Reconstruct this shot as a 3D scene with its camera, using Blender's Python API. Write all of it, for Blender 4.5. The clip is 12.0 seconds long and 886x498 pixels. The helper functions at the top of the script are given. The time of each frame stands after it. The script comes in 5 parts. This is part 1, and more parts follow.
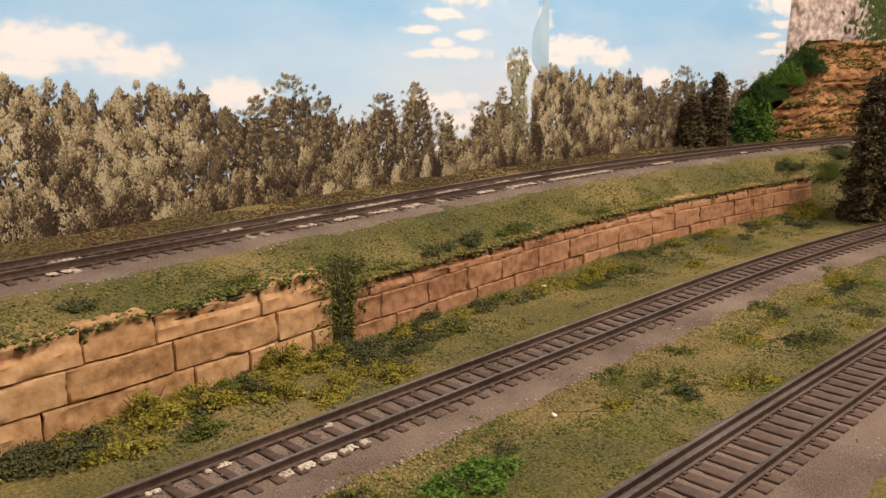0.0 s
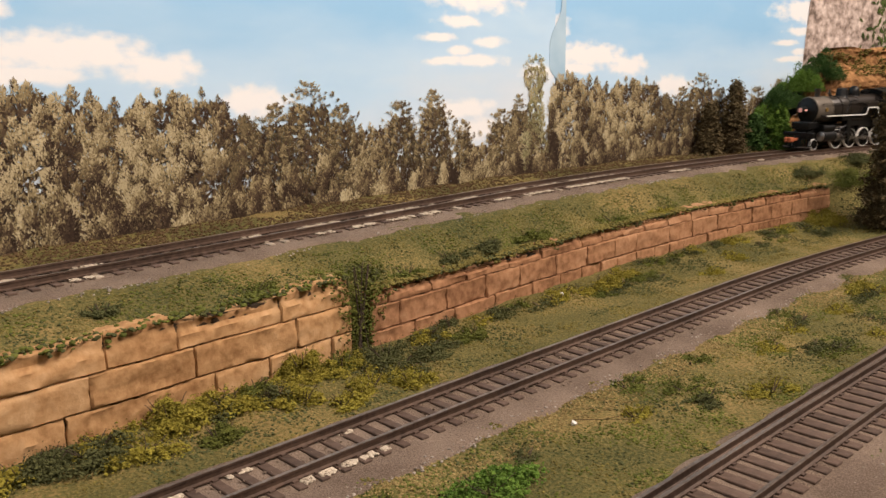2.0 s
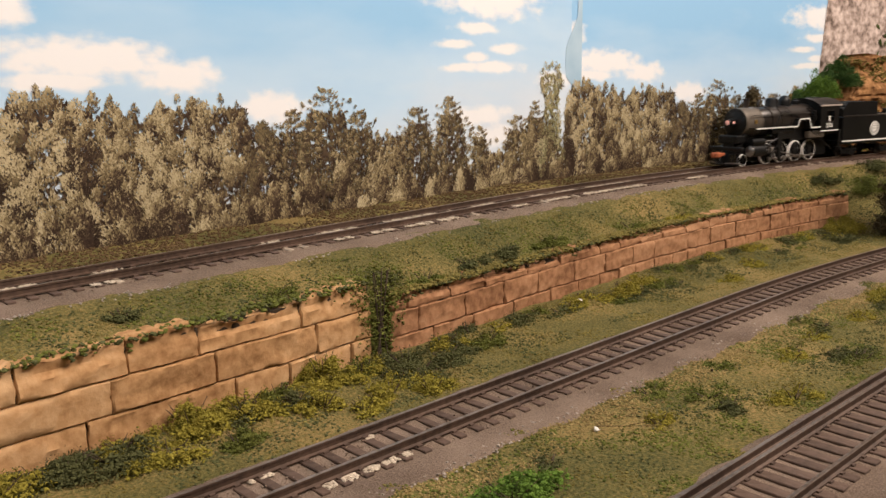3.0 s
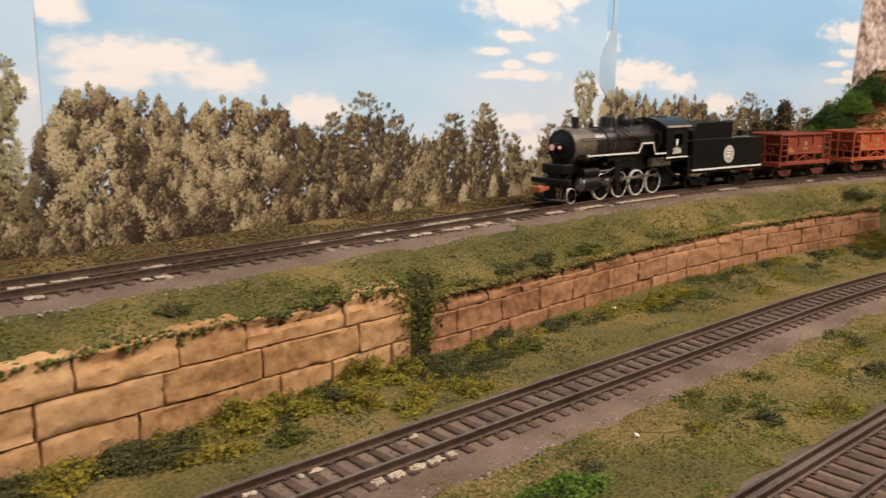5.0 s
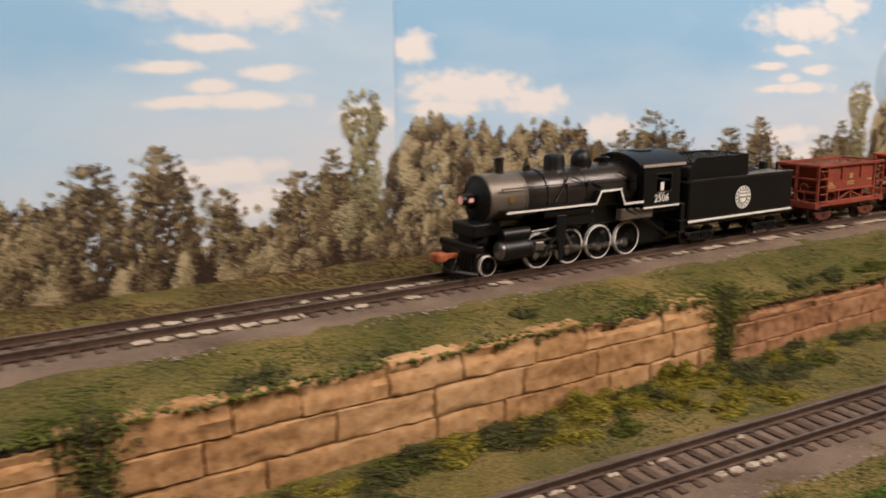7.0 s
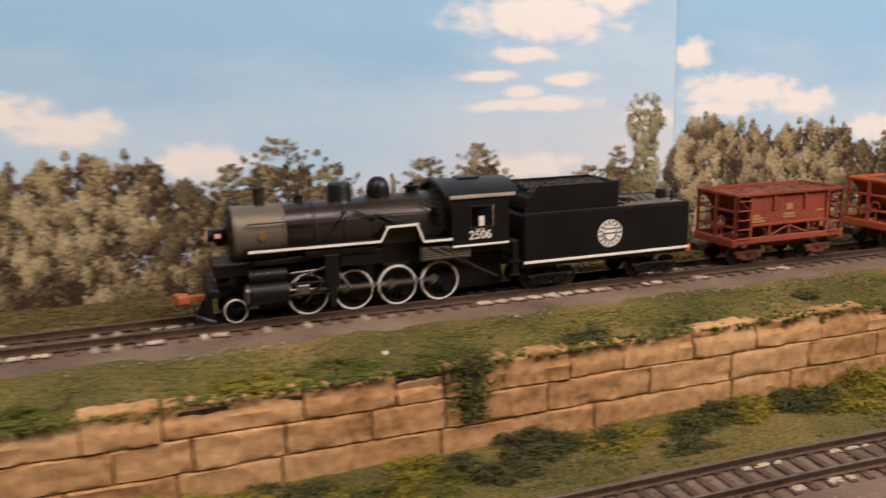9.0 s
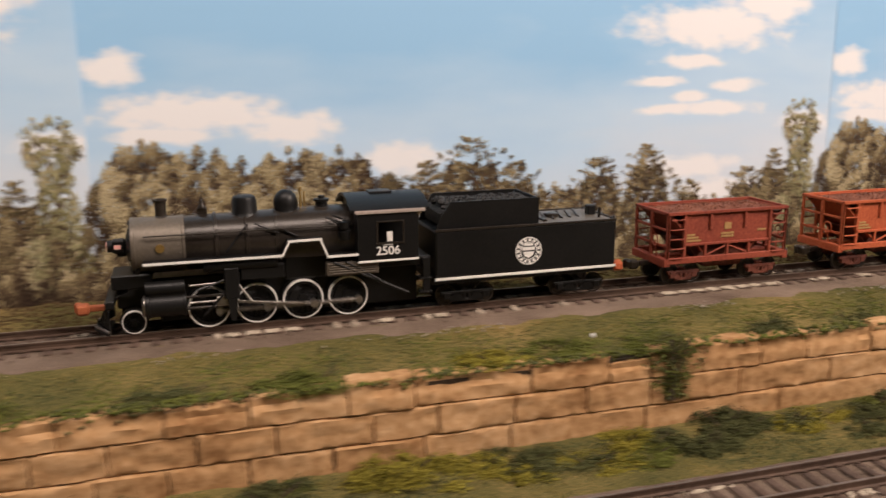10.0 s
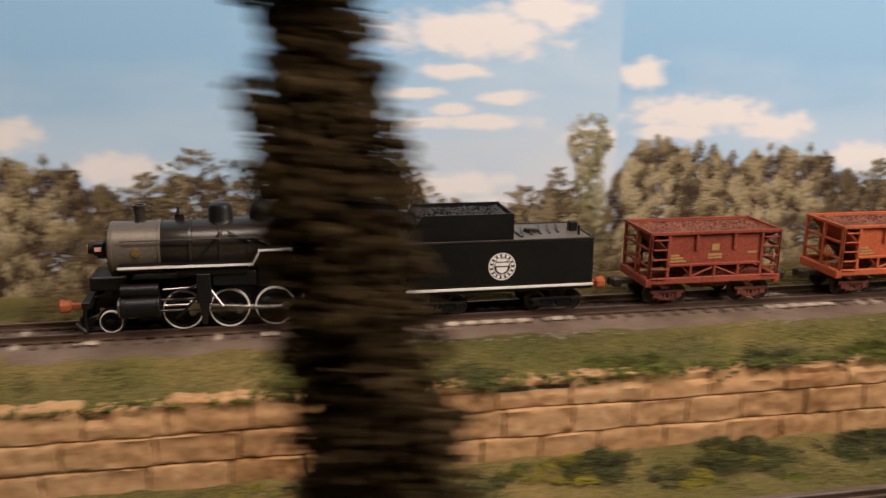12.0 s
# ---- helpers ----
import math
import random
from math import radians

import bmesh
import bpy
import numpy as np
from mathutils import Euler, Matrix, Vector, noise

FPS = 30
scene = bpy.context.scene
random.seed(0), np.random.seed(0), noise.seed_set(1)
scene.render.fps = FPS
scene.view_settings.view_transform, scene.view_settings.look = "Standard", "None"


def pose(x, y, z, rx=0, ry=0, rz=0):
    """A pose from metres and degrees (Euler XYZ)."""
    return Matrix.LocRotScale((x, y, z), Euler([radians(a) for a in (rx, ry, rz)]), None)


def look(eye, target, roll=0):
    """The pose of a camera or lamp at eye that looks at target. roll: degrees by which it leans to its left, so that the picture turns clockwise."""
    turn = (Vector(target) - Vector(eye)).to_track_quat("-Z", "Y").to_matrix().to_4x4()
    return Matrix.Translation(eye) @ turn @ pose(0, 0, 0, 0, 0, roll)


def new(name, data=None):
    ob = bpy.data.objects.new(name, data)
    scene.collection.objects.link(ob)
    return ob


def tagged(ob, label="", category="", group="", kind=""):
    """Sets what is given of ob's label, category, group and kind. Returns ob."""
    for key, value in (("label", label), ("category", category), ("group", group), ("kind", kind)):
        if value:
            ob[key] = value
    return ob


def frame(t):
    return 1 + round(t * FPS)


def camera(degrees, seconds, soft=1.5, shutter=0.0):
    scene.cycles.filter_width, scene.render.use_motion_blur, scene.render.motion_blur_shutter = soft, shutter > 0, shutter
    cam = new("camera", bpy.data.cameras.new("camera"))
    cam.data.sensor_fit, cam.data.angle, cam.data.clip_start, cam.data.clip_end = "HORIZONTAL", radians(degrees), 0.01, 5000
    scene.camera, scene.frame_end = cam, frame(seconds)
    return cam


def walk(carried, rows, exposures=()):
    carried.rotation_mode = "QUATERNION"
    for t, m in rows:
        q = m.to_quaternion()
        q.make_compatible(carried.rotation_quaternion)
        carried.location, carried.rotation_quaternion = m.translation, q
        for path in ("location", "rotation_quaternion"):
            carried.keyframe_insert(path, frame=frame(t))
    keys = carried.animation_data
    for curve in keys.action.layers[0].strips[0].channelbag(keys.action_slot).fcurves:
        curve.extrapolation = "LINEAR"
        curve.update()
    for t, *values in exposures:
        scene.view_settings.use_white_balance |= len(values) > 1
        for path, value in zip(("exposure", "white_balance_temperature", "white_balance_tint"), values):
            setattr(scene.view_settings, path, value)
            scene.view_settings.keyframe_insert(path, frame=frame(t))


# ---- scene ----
# A model railway in H0 scale (rails 16.5 mm apart). All drawing numbers are millimetres, U metres each.
U = 0.001
RAIL_Z = 48.5


def eye(x, y, z, yaw, pitch, roll):
    """The camera's pose from drawing units and degrees."""
    turn = Matrix.Rotation(radians(yaw), 4, "Z") @ Matrix.Rotation(radians(90 + pitch), 4, "X") @ Matrix.Rotation(radians(roll), 4, "Z")
    return Matrix.Translation((x * U, y * U, z * U)) @ turn


cam = camera(54.38, 12.0, 1.5, 0.75)
walk(cam, [(row[0], eye(*row[1:])) for row in (
    (0, 11.5, -8.8, 121.2, -48.68, -12.24, -0.66),
    (0.5, 11.1, -9.4, 121.9, -48.66, -12.30, -0.66),
    (1, 10.3, -8.9, 121.9, -48.66, -12.26, -0.57),
    (1.5, 9.8, -8.2, 121.7, -48.31, -12.04, -0.62),
    (2, 9.4, -7.2, 121.4, -47.81, -11.77, -0.70),
    (2.5, 8.5, -5.9, 120.6, -47.40, -11.46, -0.74),
    (3, 7.6, -4.0, 119.9, -47.06, -11.18, -0.79),
    (4.8, 0.1, 0.0, 121.1, -46.27, -10.72, 0.40),
    (5, -3.3, 0.3, 120.0, -45.96, -10.78, 0.49),
    (5.5, -19.7, 1.6, 121.5, -44.53, -11.12, 0.70),
    (6, -43.7, 3.5, 129.6, -41.68, -11.73, 0.98),
    (6.5, -63.2, 5.1, 134.3, -37.85, -11.68, 0.65),
    (7, -74.3, 1.1, 140.6, -32.83, -11.73, -0.23),
    (7.2, -78.3, -4.7, 139.6, -30.77, -11.16, -0.96),
    (8.8, -133.9, -24.3, 142.2, -20.63, -11.38, -1.43),
    (9, -148.1, -28.7, 145.2, -20.25, -11.64, -1.17),
    (9.5, -178.5, -36.1, 149.1, -17.99, -11.96, -0.96),
    (10, -222.1, -40.8, 153.8, -16.76, -12.23, -0.51),
    (10.5, -272.2, -44.4, 158.5, -15.59, -12.61, 0.08),
    (11, -331.9, -48.5, 163.9, -14.70, -13.07, 0.49),
    (11.5, -391.0, -51.8, 165.8, -13.10, -13.23, 0.33),
    (12, -445.9, -51.3, 171.6, -11.22, -14.02, 0.61),
)], exposures=[(0, 0.0, 6500, 10), (4.0, -0.05, 6500, 10), (5.5, -0.1, 6500, 10), (7.0, -0.24, 6500, 12), (9.0, -0.14, 6550, 14), (12, -0.03, 6550, 13)])

# ---- world and lamps: a closed room, lit by area lights added out of view ----
world = bpy.data.worlds.new("room_air")
scene.world = world
world.use_nodes = True
world.node_tree.nodes["Background"].inputs[0].default_value = (1.0, 0.93, 0.85, 1)
world.node_tree.nodes["Background"].inputs[1].default_value = 0.20


def unseen_lamp(x, y, z, sx, sy, power, target):
    data = bpy.data.lights.new("unseen_lamp", "AREA")
    data.shape, data.size, data.size_y, data.energy, data.color = "RECTANGLE", sx, sy, power, (1.0, 0.85, 0.74)
    ob = new("unseen_lamp", data)
    ob.matrix_world = look((x, y, z), target)
    return tagged(ob, "unseen warm white area light added near the layout", "lamp", kind="structure")


# Main light, unseen; its place is guessed from how the layout is lit.
unseen_lamp(0.72, -0.45, 0.95, 0.7, 0.35, 23.5, (0.24, 0.28, 0.07))
# Weaker unseen light, added for the right end.
unseen_lamp(1.83, -0.64, 1.56, 0.9, 0.45, 7.0, (0.92, 0.18, 0.07))
# Added to brighten the left of the backdrop; no such lamp is known.
unseen_lamp(-0.38, -0.04, 0.80, 0.9, 0.12, 6.5, (-0.36, 0.39, 0.20))

# ---- materials ----


def material(name, dark, light, rough=0.8, metal=0.0, grain=900.0, patch=60.0, bump=0.3, dist=0.0003, piece=0.0, spec=0.4, mid=None):
    """A surface whose colour wanders between dark and light at two sizes, with fine relief. piece: how far single pieces differ."""
    m = bpy.data.materials.new(name)
    m.use_nodes = True
    nt = m.node_tree
    b = nt.nodes["Principled BSDF"]
    b.inputs["Roughness"].default_value, b.inputs["Metallic"].default_value = rough, metal
    b.inputs["Specular IOR Level"].default_value = spec
    tc = nt.nodes.new("ShaderNodeTexCoord")
    n1, n2 = nt.nodes.new("ShaderNodeTexNoise"), nt.nodes.new("ShaderNodeTexNoise")
    for n, scale, detail in ((n1, grain, 6), (n2, patch, 4)):
        n.inputs["Scale"].default_value, n.inputs["Detail"].default_value = scale * 0.55, detail
        nt.links.new(tc.outputs["Object"], n.inputs["Vector"])
    mix = nt.nodes.new("ShaderNodeMath")
    mix.operation = "ADD"
    nt.links.new(n1.outputs["Fac"], mix.inputs[0])
    nt.links.new(n2.outputs["Fac"], mix.inputs[1])
    last = mix.outputs[0]
    if piece:
        info = nt.nodes.new("ShaderNodeObjectInfo")
        geo = nt.nodes.new("ShaderNodeNewGeometry")
        both = nt.nodes.new("ShaderNodeMath")
        both.operation = "ADD"
        nt.links.new(info.outputs["Random"], both.inputs[0])
        nt.links.new(geo.outputs["Random Per Island"], both.inputs[1])
        wrap = nt.nodes.new("ShaderNodeMath")
        wrap.operation = "FRACT"
        nt.links.new(both.outputs[0], wrap.inputs[0])
        ma = nt.nodes.new("ShaderNodeMath")
        ma.operation = "MULTIPLY_ADD"
        ma.inputs[1].default_value = piece
        nt.links.new(wrap.outputs[0], ma.inputs[0])
        nt.links.new(last, ma.inputs[2])
        last = ma.outputs[0]
    ramp = nt.nodes.new("ShaderNodeMapRange")
    ramp.inputs["From Min"].default_value = 0.7
    ramp.inputs["From Max"].default_value = 1.3 + piece
    nt.links.new(last, ramp.inputs["Value"])
    col = nt.nodes.new("ShaderNodeValToRGB")
    col.color_ramp.elements[0].color, col.color_ramp.elements[1].color = (*dark, 1), (*light, 1)
    if mid:
        col.color_ramp.elements.new(0.5).color = (*mid, 1)
    nt.links.new(ramp.outputs[0], col.inputs["Fac"])
    nt.links.new(col.outputs[0], b.inputs["Base Color"])
    if bump:
        bp = nt.nodes.new("ShaderNodeBump")
        bp.inputs["Strength"].default_value, bp.inputs["Distance"].default_value = bump, dist * 1.8
        nt.links.new(n1.outputs["Fac"], bp.inputs["Height"])
        nt.links.new(bp.outputs[0], b.inputs["Normal"])
    return m


def flat_ink(name, dark, light, piece=1.0):
    return material(name, dark, light, 0.75, 0, 1500, 90, 0, piece=piece, spec=0.15)


EARTH = material("turf_ground", (0.050, 0.054, 0.020), (0.27, 0.185, 0.075), 0.95, 0, 1500, 34, 1.0, 0.0008, mid=(0.130, 0.112, 0.038), spec=0.1)
BALLAST = material("ballast", (0.090, 0.063, 0.046), (0.25, 0.186, 0.142), 0.95, 0, 3200, 50, 1.0, 0.0004, spec=0.15)
PEBBLE = material("pebbles", (0.13, 0.105, 0.085), (0.46, 0.40, 0.34), 0.9, 0, 1500, 80, 0.3, piece=0.6, spec=0.2)
TURF_A = material("green_foam", (0.050, 0.060, 0.016), (0.155, 0.165, 0.036), 0.95, 0, 2200, 45, 0.5, piece=0.5, spec=0.1)
TURF_B = material("olive_foam", (0.080, 0.068, 0.022), (0.235, 0.190, 0.055), 0.95, 0, 2200, 45, 0.5, piece=0.35, spec=0.1)
TURF_C = material("dark_foam", (0.038, 0.043, 0.019), (0.115, 0.118, 0.045), 0.95, 0, 2200, 45, 0.5, piece=0.5, spec=0.1)
STONE = material("tan_block", (0.20, 0.096, 0.038), (0.56, 0.362, 0.195), 0.9, 0, 520, 30, 0.5, 0.0005, piece=0.18, mid=(0.42, 0.242, 0.113), spec=0.12)
MORTAR = material("dark_joint", (0.015, 0.010, 0.006), (0.07, 0.045, 0.025), 0.95, 0, 900, 90, 0.3)
RAIL = material("rail_side", (0.035, 0.020, 0.013), (0.105, 0.064, 0.044), 0.65, 0.2, 900, 60, 0.2)
SHINE = material("worn_rail_head", (0.17, 0.125, 0.095), (0.34, 0.28, 0.235), 0.4, 0.8, 900, 60, 0.1)
SLEEPER = material("brown_sleeper", (0.040, 0.024, 0.017), (0.125, 0.080, 0.058), 0.85, 0, 900, 120, 0.5, piece=0.35)
PALE = material("ballast_dusted_sleeper", (0.15, 0.115, 0.085), (0.46, 0.385, 0.295), 0.9, 0, 1400, 260, 0.5, piece=0.5)
DUST = material("pale_ballast_dust", (0.26, 0.21, 0.155), (0.66, 0.57, 0.45), 0.9, 0, 1400, 160, 0.4, piece=0.5)
REDSTONE = material("reddish_block", (0.13, 0.058, 0.028), (0.44, 0.25, 0.14), 0.9, 0, 520, 30, 0.5, 0.0005, piece=0.18, mid=(0.32, 0.165, 0.085), spec=0.12)
PLAIN = material("room_wall_paint", (0.26, 0.23, 0.20), (0.32, 0.29, 0.25), 0.9, 0, 40, 2, 0)
BLACK = material("black_paint", (0.0032, 0.0032, 0.0034), (0.0085, 0.0082, 0.0082), 0.42, 0, 1500, 70, 0.1, spec=0.3)
GRAPHITE = material("graphite_paint", (0.115, 0.096, 0.076), (0.165, 0.140, 0.112), 0.45, 0.4, 1500, 90, 0.03)
SATIN = material("satin_dark_paint", (0.018, 0.014, 0.011), (0.040, 0.032, 0.026), 0.3, 0.3, 1500, 90, 0.04, spec=0.6)
WHITE = material("white_paint", (0.66, 0.64, 0.60), (0.82, 0.80, 0.76), 0.6, 0, 1500, 90, 0.05)
GUTTER = material("dusty_grey_paint", (0.26, 0.21, 0.18), (0.42, 0.35, 0.31), 0.6, 0, 1500, 90, 0.1)
STEEL = material("bright_steel", (0.22, 0.20, 0.185), (0.40, 0.37, 0.34), 0.35, 0.9, 1500, 90, 0.1)
BRASS = material("brass", (0.45, 0.29, 0.09), (0.62, 0.42, 0.16), 0.4, 0.9, 1500, 90, 0.1)
COAL = material("coal_load", (0.006, 0.006, 0.006), (0.035, 0.034, 0.033), 0.7, 0, 1800, 120, 0.8, 0.0005)
OXIDE = material("oxide_red_car", (0.165, 0.027, 0.013), (0.31, 0.064, 0.031), 0.75, 0, 1300, 70, 0.2)
RUSTY = material("weathered_red_car", (0.33, 0.060, 0.019), (0.52, 0.125, 0.045), 0.8, 0, 1300, 70, 0.2)
DEEP_RED = material("deep_red_paint", (0.060, 0.014, 0.008), (0.165, 0.045, 0.024), 0.8, 0, 1300, 70, 0.2)
ORE = material("ore_load", (0.115, 0.036, 0.020), (0.23, 0.082, 0.045), 0.95, 0, 2500, 200, 0.9, 0.0005)
GOLD = material("faded_yellow_ink", (0.30, 0.17, 0.06), (0.42, 0.26, 0.10), 0.7, 0, 1500, 90, 0)
COPPER = material("orange_coupler", (0.30, 0.075, 0.028), (0.46, 0.14, 0.055), 0.7, 0, 1500, 90, 0.1)
WOOD = material("bark", (0.035, 0.022, 0.014), (0.10, 0.07, 0.045), 0.9, 0, 1500, 120, 0.6)
NEEDLE = material("dark_conifer", (0.012, 0.008, 0.004), (0.085, 0.058, 0.026), 0.95, 0, 1500, 90, 0.3, piece=0.6, spec=0.05)
LIME = material("yellow_green_foam", (0.105, 0.092, 0.016), (0.33, 0.28, 0.045), 0.95, 0, 2200, 45, 0.5, piece=0.5, spec=0.1)
DRY = material("dry_brown_turf", (0.045, 0.028, 0.014), (0.130, 0.084, 0.042), 0.95, 0, 2200, 45, 0.5, piece=0.4, spec=0.1)
LEAF_GREEN = material("fresh_green_leaf", (0.035, 0.070, 0.012), (0.15, 0.25, 0.040), 0.9, 0, 1500, 90, 0.3, piece=0.6, spec=0.1)
LEAF_DEEP = material("deep_green_leaf", (0.018, 0.042, 0.012), (0.07, 0.125, 0.032), 0.9, 0, 1500, 90, 0.3, piece=0.6, spec=0.1)
TAN_TURF = material("dry_tan_turf", (0.120, 0.086, 0.034), (0.36, 0.265, 0.115), 0.95, 0, 2200, 45, 0.5, piece=0.4, spec=0.1)
RUST_TURF = material("golden_brown_turf", (0.120, 0.066, 0.016), (0.34, 0.205, 0.058), 0.95, 0, 2200, 45, 0.5, piece=0.4, spec=0.1)
FIR = material("dark_olive_conifer", (0.030, 0.023, 0.012), (0.165, 0.125, 0.066), 0.95, 0, 1500, 90, 0.3, piece=0.6, spec=0.05)
CLIFF = material("ochre_rock", (0.11, 0.050, 0.020), (0.40, 0.215, 0.092), 0.9, 0, 350, 45, 0.8, 0.0010, mid=(0.21, 0.105, 0.043), spec=0.12)


def glowing(name, colour, power):
    m = bpy.data.materials.new(name)
    m.use_nodes = True
    b = m.node_tree.nodes["Principled BSDF"]
    b.inputs["Base Color"].default_value = (*colour, 1)
    b.inputs["Emission Color"].default_value = (*colour, 1)
    b.inputs["Emission Strength"].default_value = power
    return m


# Faint glow, put into the headlight lens and the number board alike.
LENS = glowing("pink_glow", (0.9, 0.45, 0.38), 0.13)

# ---- mesh building ----


class Shape:
    """Vertices and faces, in drawing units."""

    def __init__(self):
        self.v, self.f = [], []

    def add(self, verts, faces):
        k = len(self.v)
        self.v.extend(tuple(map(float, p)) for p in verts)
        self.f.extend(tuple(i + k for i in face) for face in faces)
        return self

    def box(self, x0, x1, y0, y1, z0, z1, c=0.3):
        """A box with chamfered edges."""
        c = min(c, (x1 - x0) * 0.3, (y1 - y0) * 0.3, (z1 - z0) * 0.3)
        xs, ys, zs = (x0, x0 + c, x1 - c, x1), (y0, y0 + c, y1 - c, y1), (z0, z0 + c, z1 - c, z1)
        grid, verts, faces = {}, [], []
        for i in range(4):
            for j in range(4):
                for k in range(4):
                    if sum(q in (0, 3) for q in (i, j, k)) == 1:
                        grid[i, j, k] = len(verts)
                        verts.append((xs[i], ys[j], zs[k]))
        for ax in range(3):
            for side in (0, 3):
                def key(a, b):
                    q = [a, b]
                    q.insert(ax, side)
                    return grid[tuple(q)]
                face = [key(1, 1), key(2, 1), key(2, 2), key(1, 2)]
                faces.append(face if (side == 3) != (ax == 1) else face[::-1])
        for ax in range(3):
            for a in (0, 3):
                for b in (0, 3):
                    def key2(m, on_a):
                        q = [(a if on_a else (1 if a == 0 else 2)), (b if not on_a else (1 if b == 0 else 2))]
                        q.insert(ax, m)
                        return grid[tuple(q)]
                    faces.append([key2(1, True), key2(2, True), key2(2, False), key2(1, False)])
        for a in (0, 3):
            for b in (0, 3):
                for d in (0, 3):
                    n = lambda q: 1 if q == 0 else 2
                    faces.append([grid[a, n(b), n(d)], grid[n(a), b, n(d)], grid[n(a), n(b), d]])
        return self.add(verts, faces)

    def rod(self, p, q, r, r2=None, n=8):
        """A closed round bar from p to q."""
        p, q = Vector(p), Vector(q)
        r2 = r if r2 is None else r2
        w = (q - p).normalized()
        a = w.orthogonal().normalized()
        b = w.cross(a)
        ring = [a * math.cos(t) + b * math.sin(t) for t in (2 * math.pi * i / n for i in range(n))]
        verts = [p + e * r for e in ring] + [q + e * r2 for e in ring]
        faces = [(i, (i + 1) % n, n + (i + 1) % n, n + i) for i in range(n)] + [tuple(range(n))[::-1], tuple(range(n, 2 * n))]
        return self.add(verts, faces)

    def lathe(self, profile, centre=(0, 0, 0), axis="z", n=24):
        """Turns (radius, height) pairs round an axis."""
        cx, cy, cz = centre
        verts, faces = [], []
        for r, h in profile:
            for i in range(n):
                a = 2 * math.pi * i / n
                c, s = r * math.cos(a), r * math.sin(a)
                verts.append({"z": (cx + c, cy + s, cz + h), "x": (cx + h, cy + c, cz + s), "y": (cx + s, cy + h, cz + c)}[axis])
        m = len(profile)
        for k in range(m - 1):
            for i in range(n):
                faces.append((k * n + i, k * n + (i + 1) % n, (k + 1) * n + (i + 1) % n, (k + 1) * n + i))
        if profile[0] != profile[-1]:
            faces += [tuple(range(n))[::-1], tuple(range((m - 1) * n, m * n))]
        return self.add(verts, faces)

    def prism(self, outline, y0, y1):
        """An (x, z) outline drawn out from y0 to y1."""
        n = len(outline)
        verts = [(x, y0, z) for x, z in outline] + [(x, y1, z) for x, z in outline]
        return self.add(verts, [tuple(range(n)), tuple(range(n, 2 * n))[::-1]] + [(i, n + i, n + (i + 1) % n, (i + 1) % n) for i in range(n)])

    def lump(self, x, y, z, r, rng, squash=1.0):
        """A rough crumb."""
        verts = [(x + a * k, y + b * k, z + c * k * squash) for (a, b, c), k in zip(ICO_V, rng.uniform(0.65, 1.25, 12) * r)]
        return self.add(verts, ICO_F)


_g = (1 + 5 ** 0.5) / 2
ICO_V = [Vector(p).normalized()[:] for p in ((-1, _g, 0), (1, _g, 0), (-1, -_g, 0), (1, -_g, 0), (0, -1, _g), (0, 1, _g), (0, -1, -_g), (0, 1, -_g), (_g, 0, -1), (_g, 0, 1), (-_g, 0, -1), (-_g, 0, 1))]
ICO_F = [(0, 11, 5), (0, 5, 1), (0, 1, 7), (0, 7, 10), (0, 10, 11), (1, 5, 9), (5, 11, 4), (11, 10, 2), (10, 7, 6), (7, 1, 8), (3, 9, 4), (3, 4, 2), (3, 2, 6), (3, 6, 8), (3, 8, 9), (4, 9, 5), (2, 4, 11), (6, 2, 10), (8, 6, 7), (9, 8, 1)]


def data_of(name, shape, mat, smooth=False):
    me = bpy.data.meshes.new(name)
    me.from_pydata((np.array(shape.v, float) * U).tolist(), [], shape.f)
    me.materials.append(mat)
    bm = bmesh.new()
    bm.from_mesh(me)
    bmesh.ops.recalc_face_normals(bm, faces=bm.faces)
    bm.to_mesh(me)
    bm.free()
    if smooth:
        me.shade_smooth()
        me.set_sharp_from_angle(angle=radians(40))
    return me


def flakes_data(name, verts, faces, mat):
    """Many loose pieces at once."""
    me = bpy.data.meshes.new(name)
    me.from_pydata((np.asarray(verts, float) * U).tolist(), [], np.asarray(faces).tolist())
    me.materials.append(mat)
    return me


def part(name, shape, mat, parent=None, label="", smooth=False):
    ob = new(name, data_of(name, shape, mat, smooth))
    ob.parent = parent
    return tagged(ob, label)


def thing(name, label, category, group="", kind="", m=None):
    ob = tagged(new(name), label, category, group, kind)
    ob.empty_display_size = 0.01
    if m is not None:
        ob.matrix_world = m
    return ob


def place(x, y, z, rz=0.0):
    return pose(x * U, y * U, z * U, 0, 0, rz)


# ---- the line of the upper track: straight, then a wide curve towards the viewer ----
LINE_Y, BEND_S, BEND_R = 321.0, 400.0, 1420.0


def on_line(s, d=0.0):
    """The point s along the upper track and d to its near side."""
    if s < BEND_S:
        return s, LINE_Y - d
    a = (s - BEND_S) / BEND_R
    return BEND_S + (BEND_R - d) * math.sin(a), LINE_Y - BEND_R + (BEND_R - d) * math.cos(a)


def line_turn(s):
    return 0.0 if s < BEND_S else -(s - BEND_S) / BEND_R


def middle_line(s, d=0.0):
    """Nearly straight, then bending towards the viewer."""
    lead, bend = max(0.0, s - 60.0), max(0.0, s - 430.0)
    soft = lead * lead / (lead + 60.0)
    y = 198.0 - 0.064 * soft - bend ** 2 / (2 * 1650.0)
    slope = -0.064 * lead * (lead + 120.0) / (lead + 60.0) ** 2 - bend / 1650.0
    k = math.hypot(1, slope)
    return s + d * slope / k, y - d / k


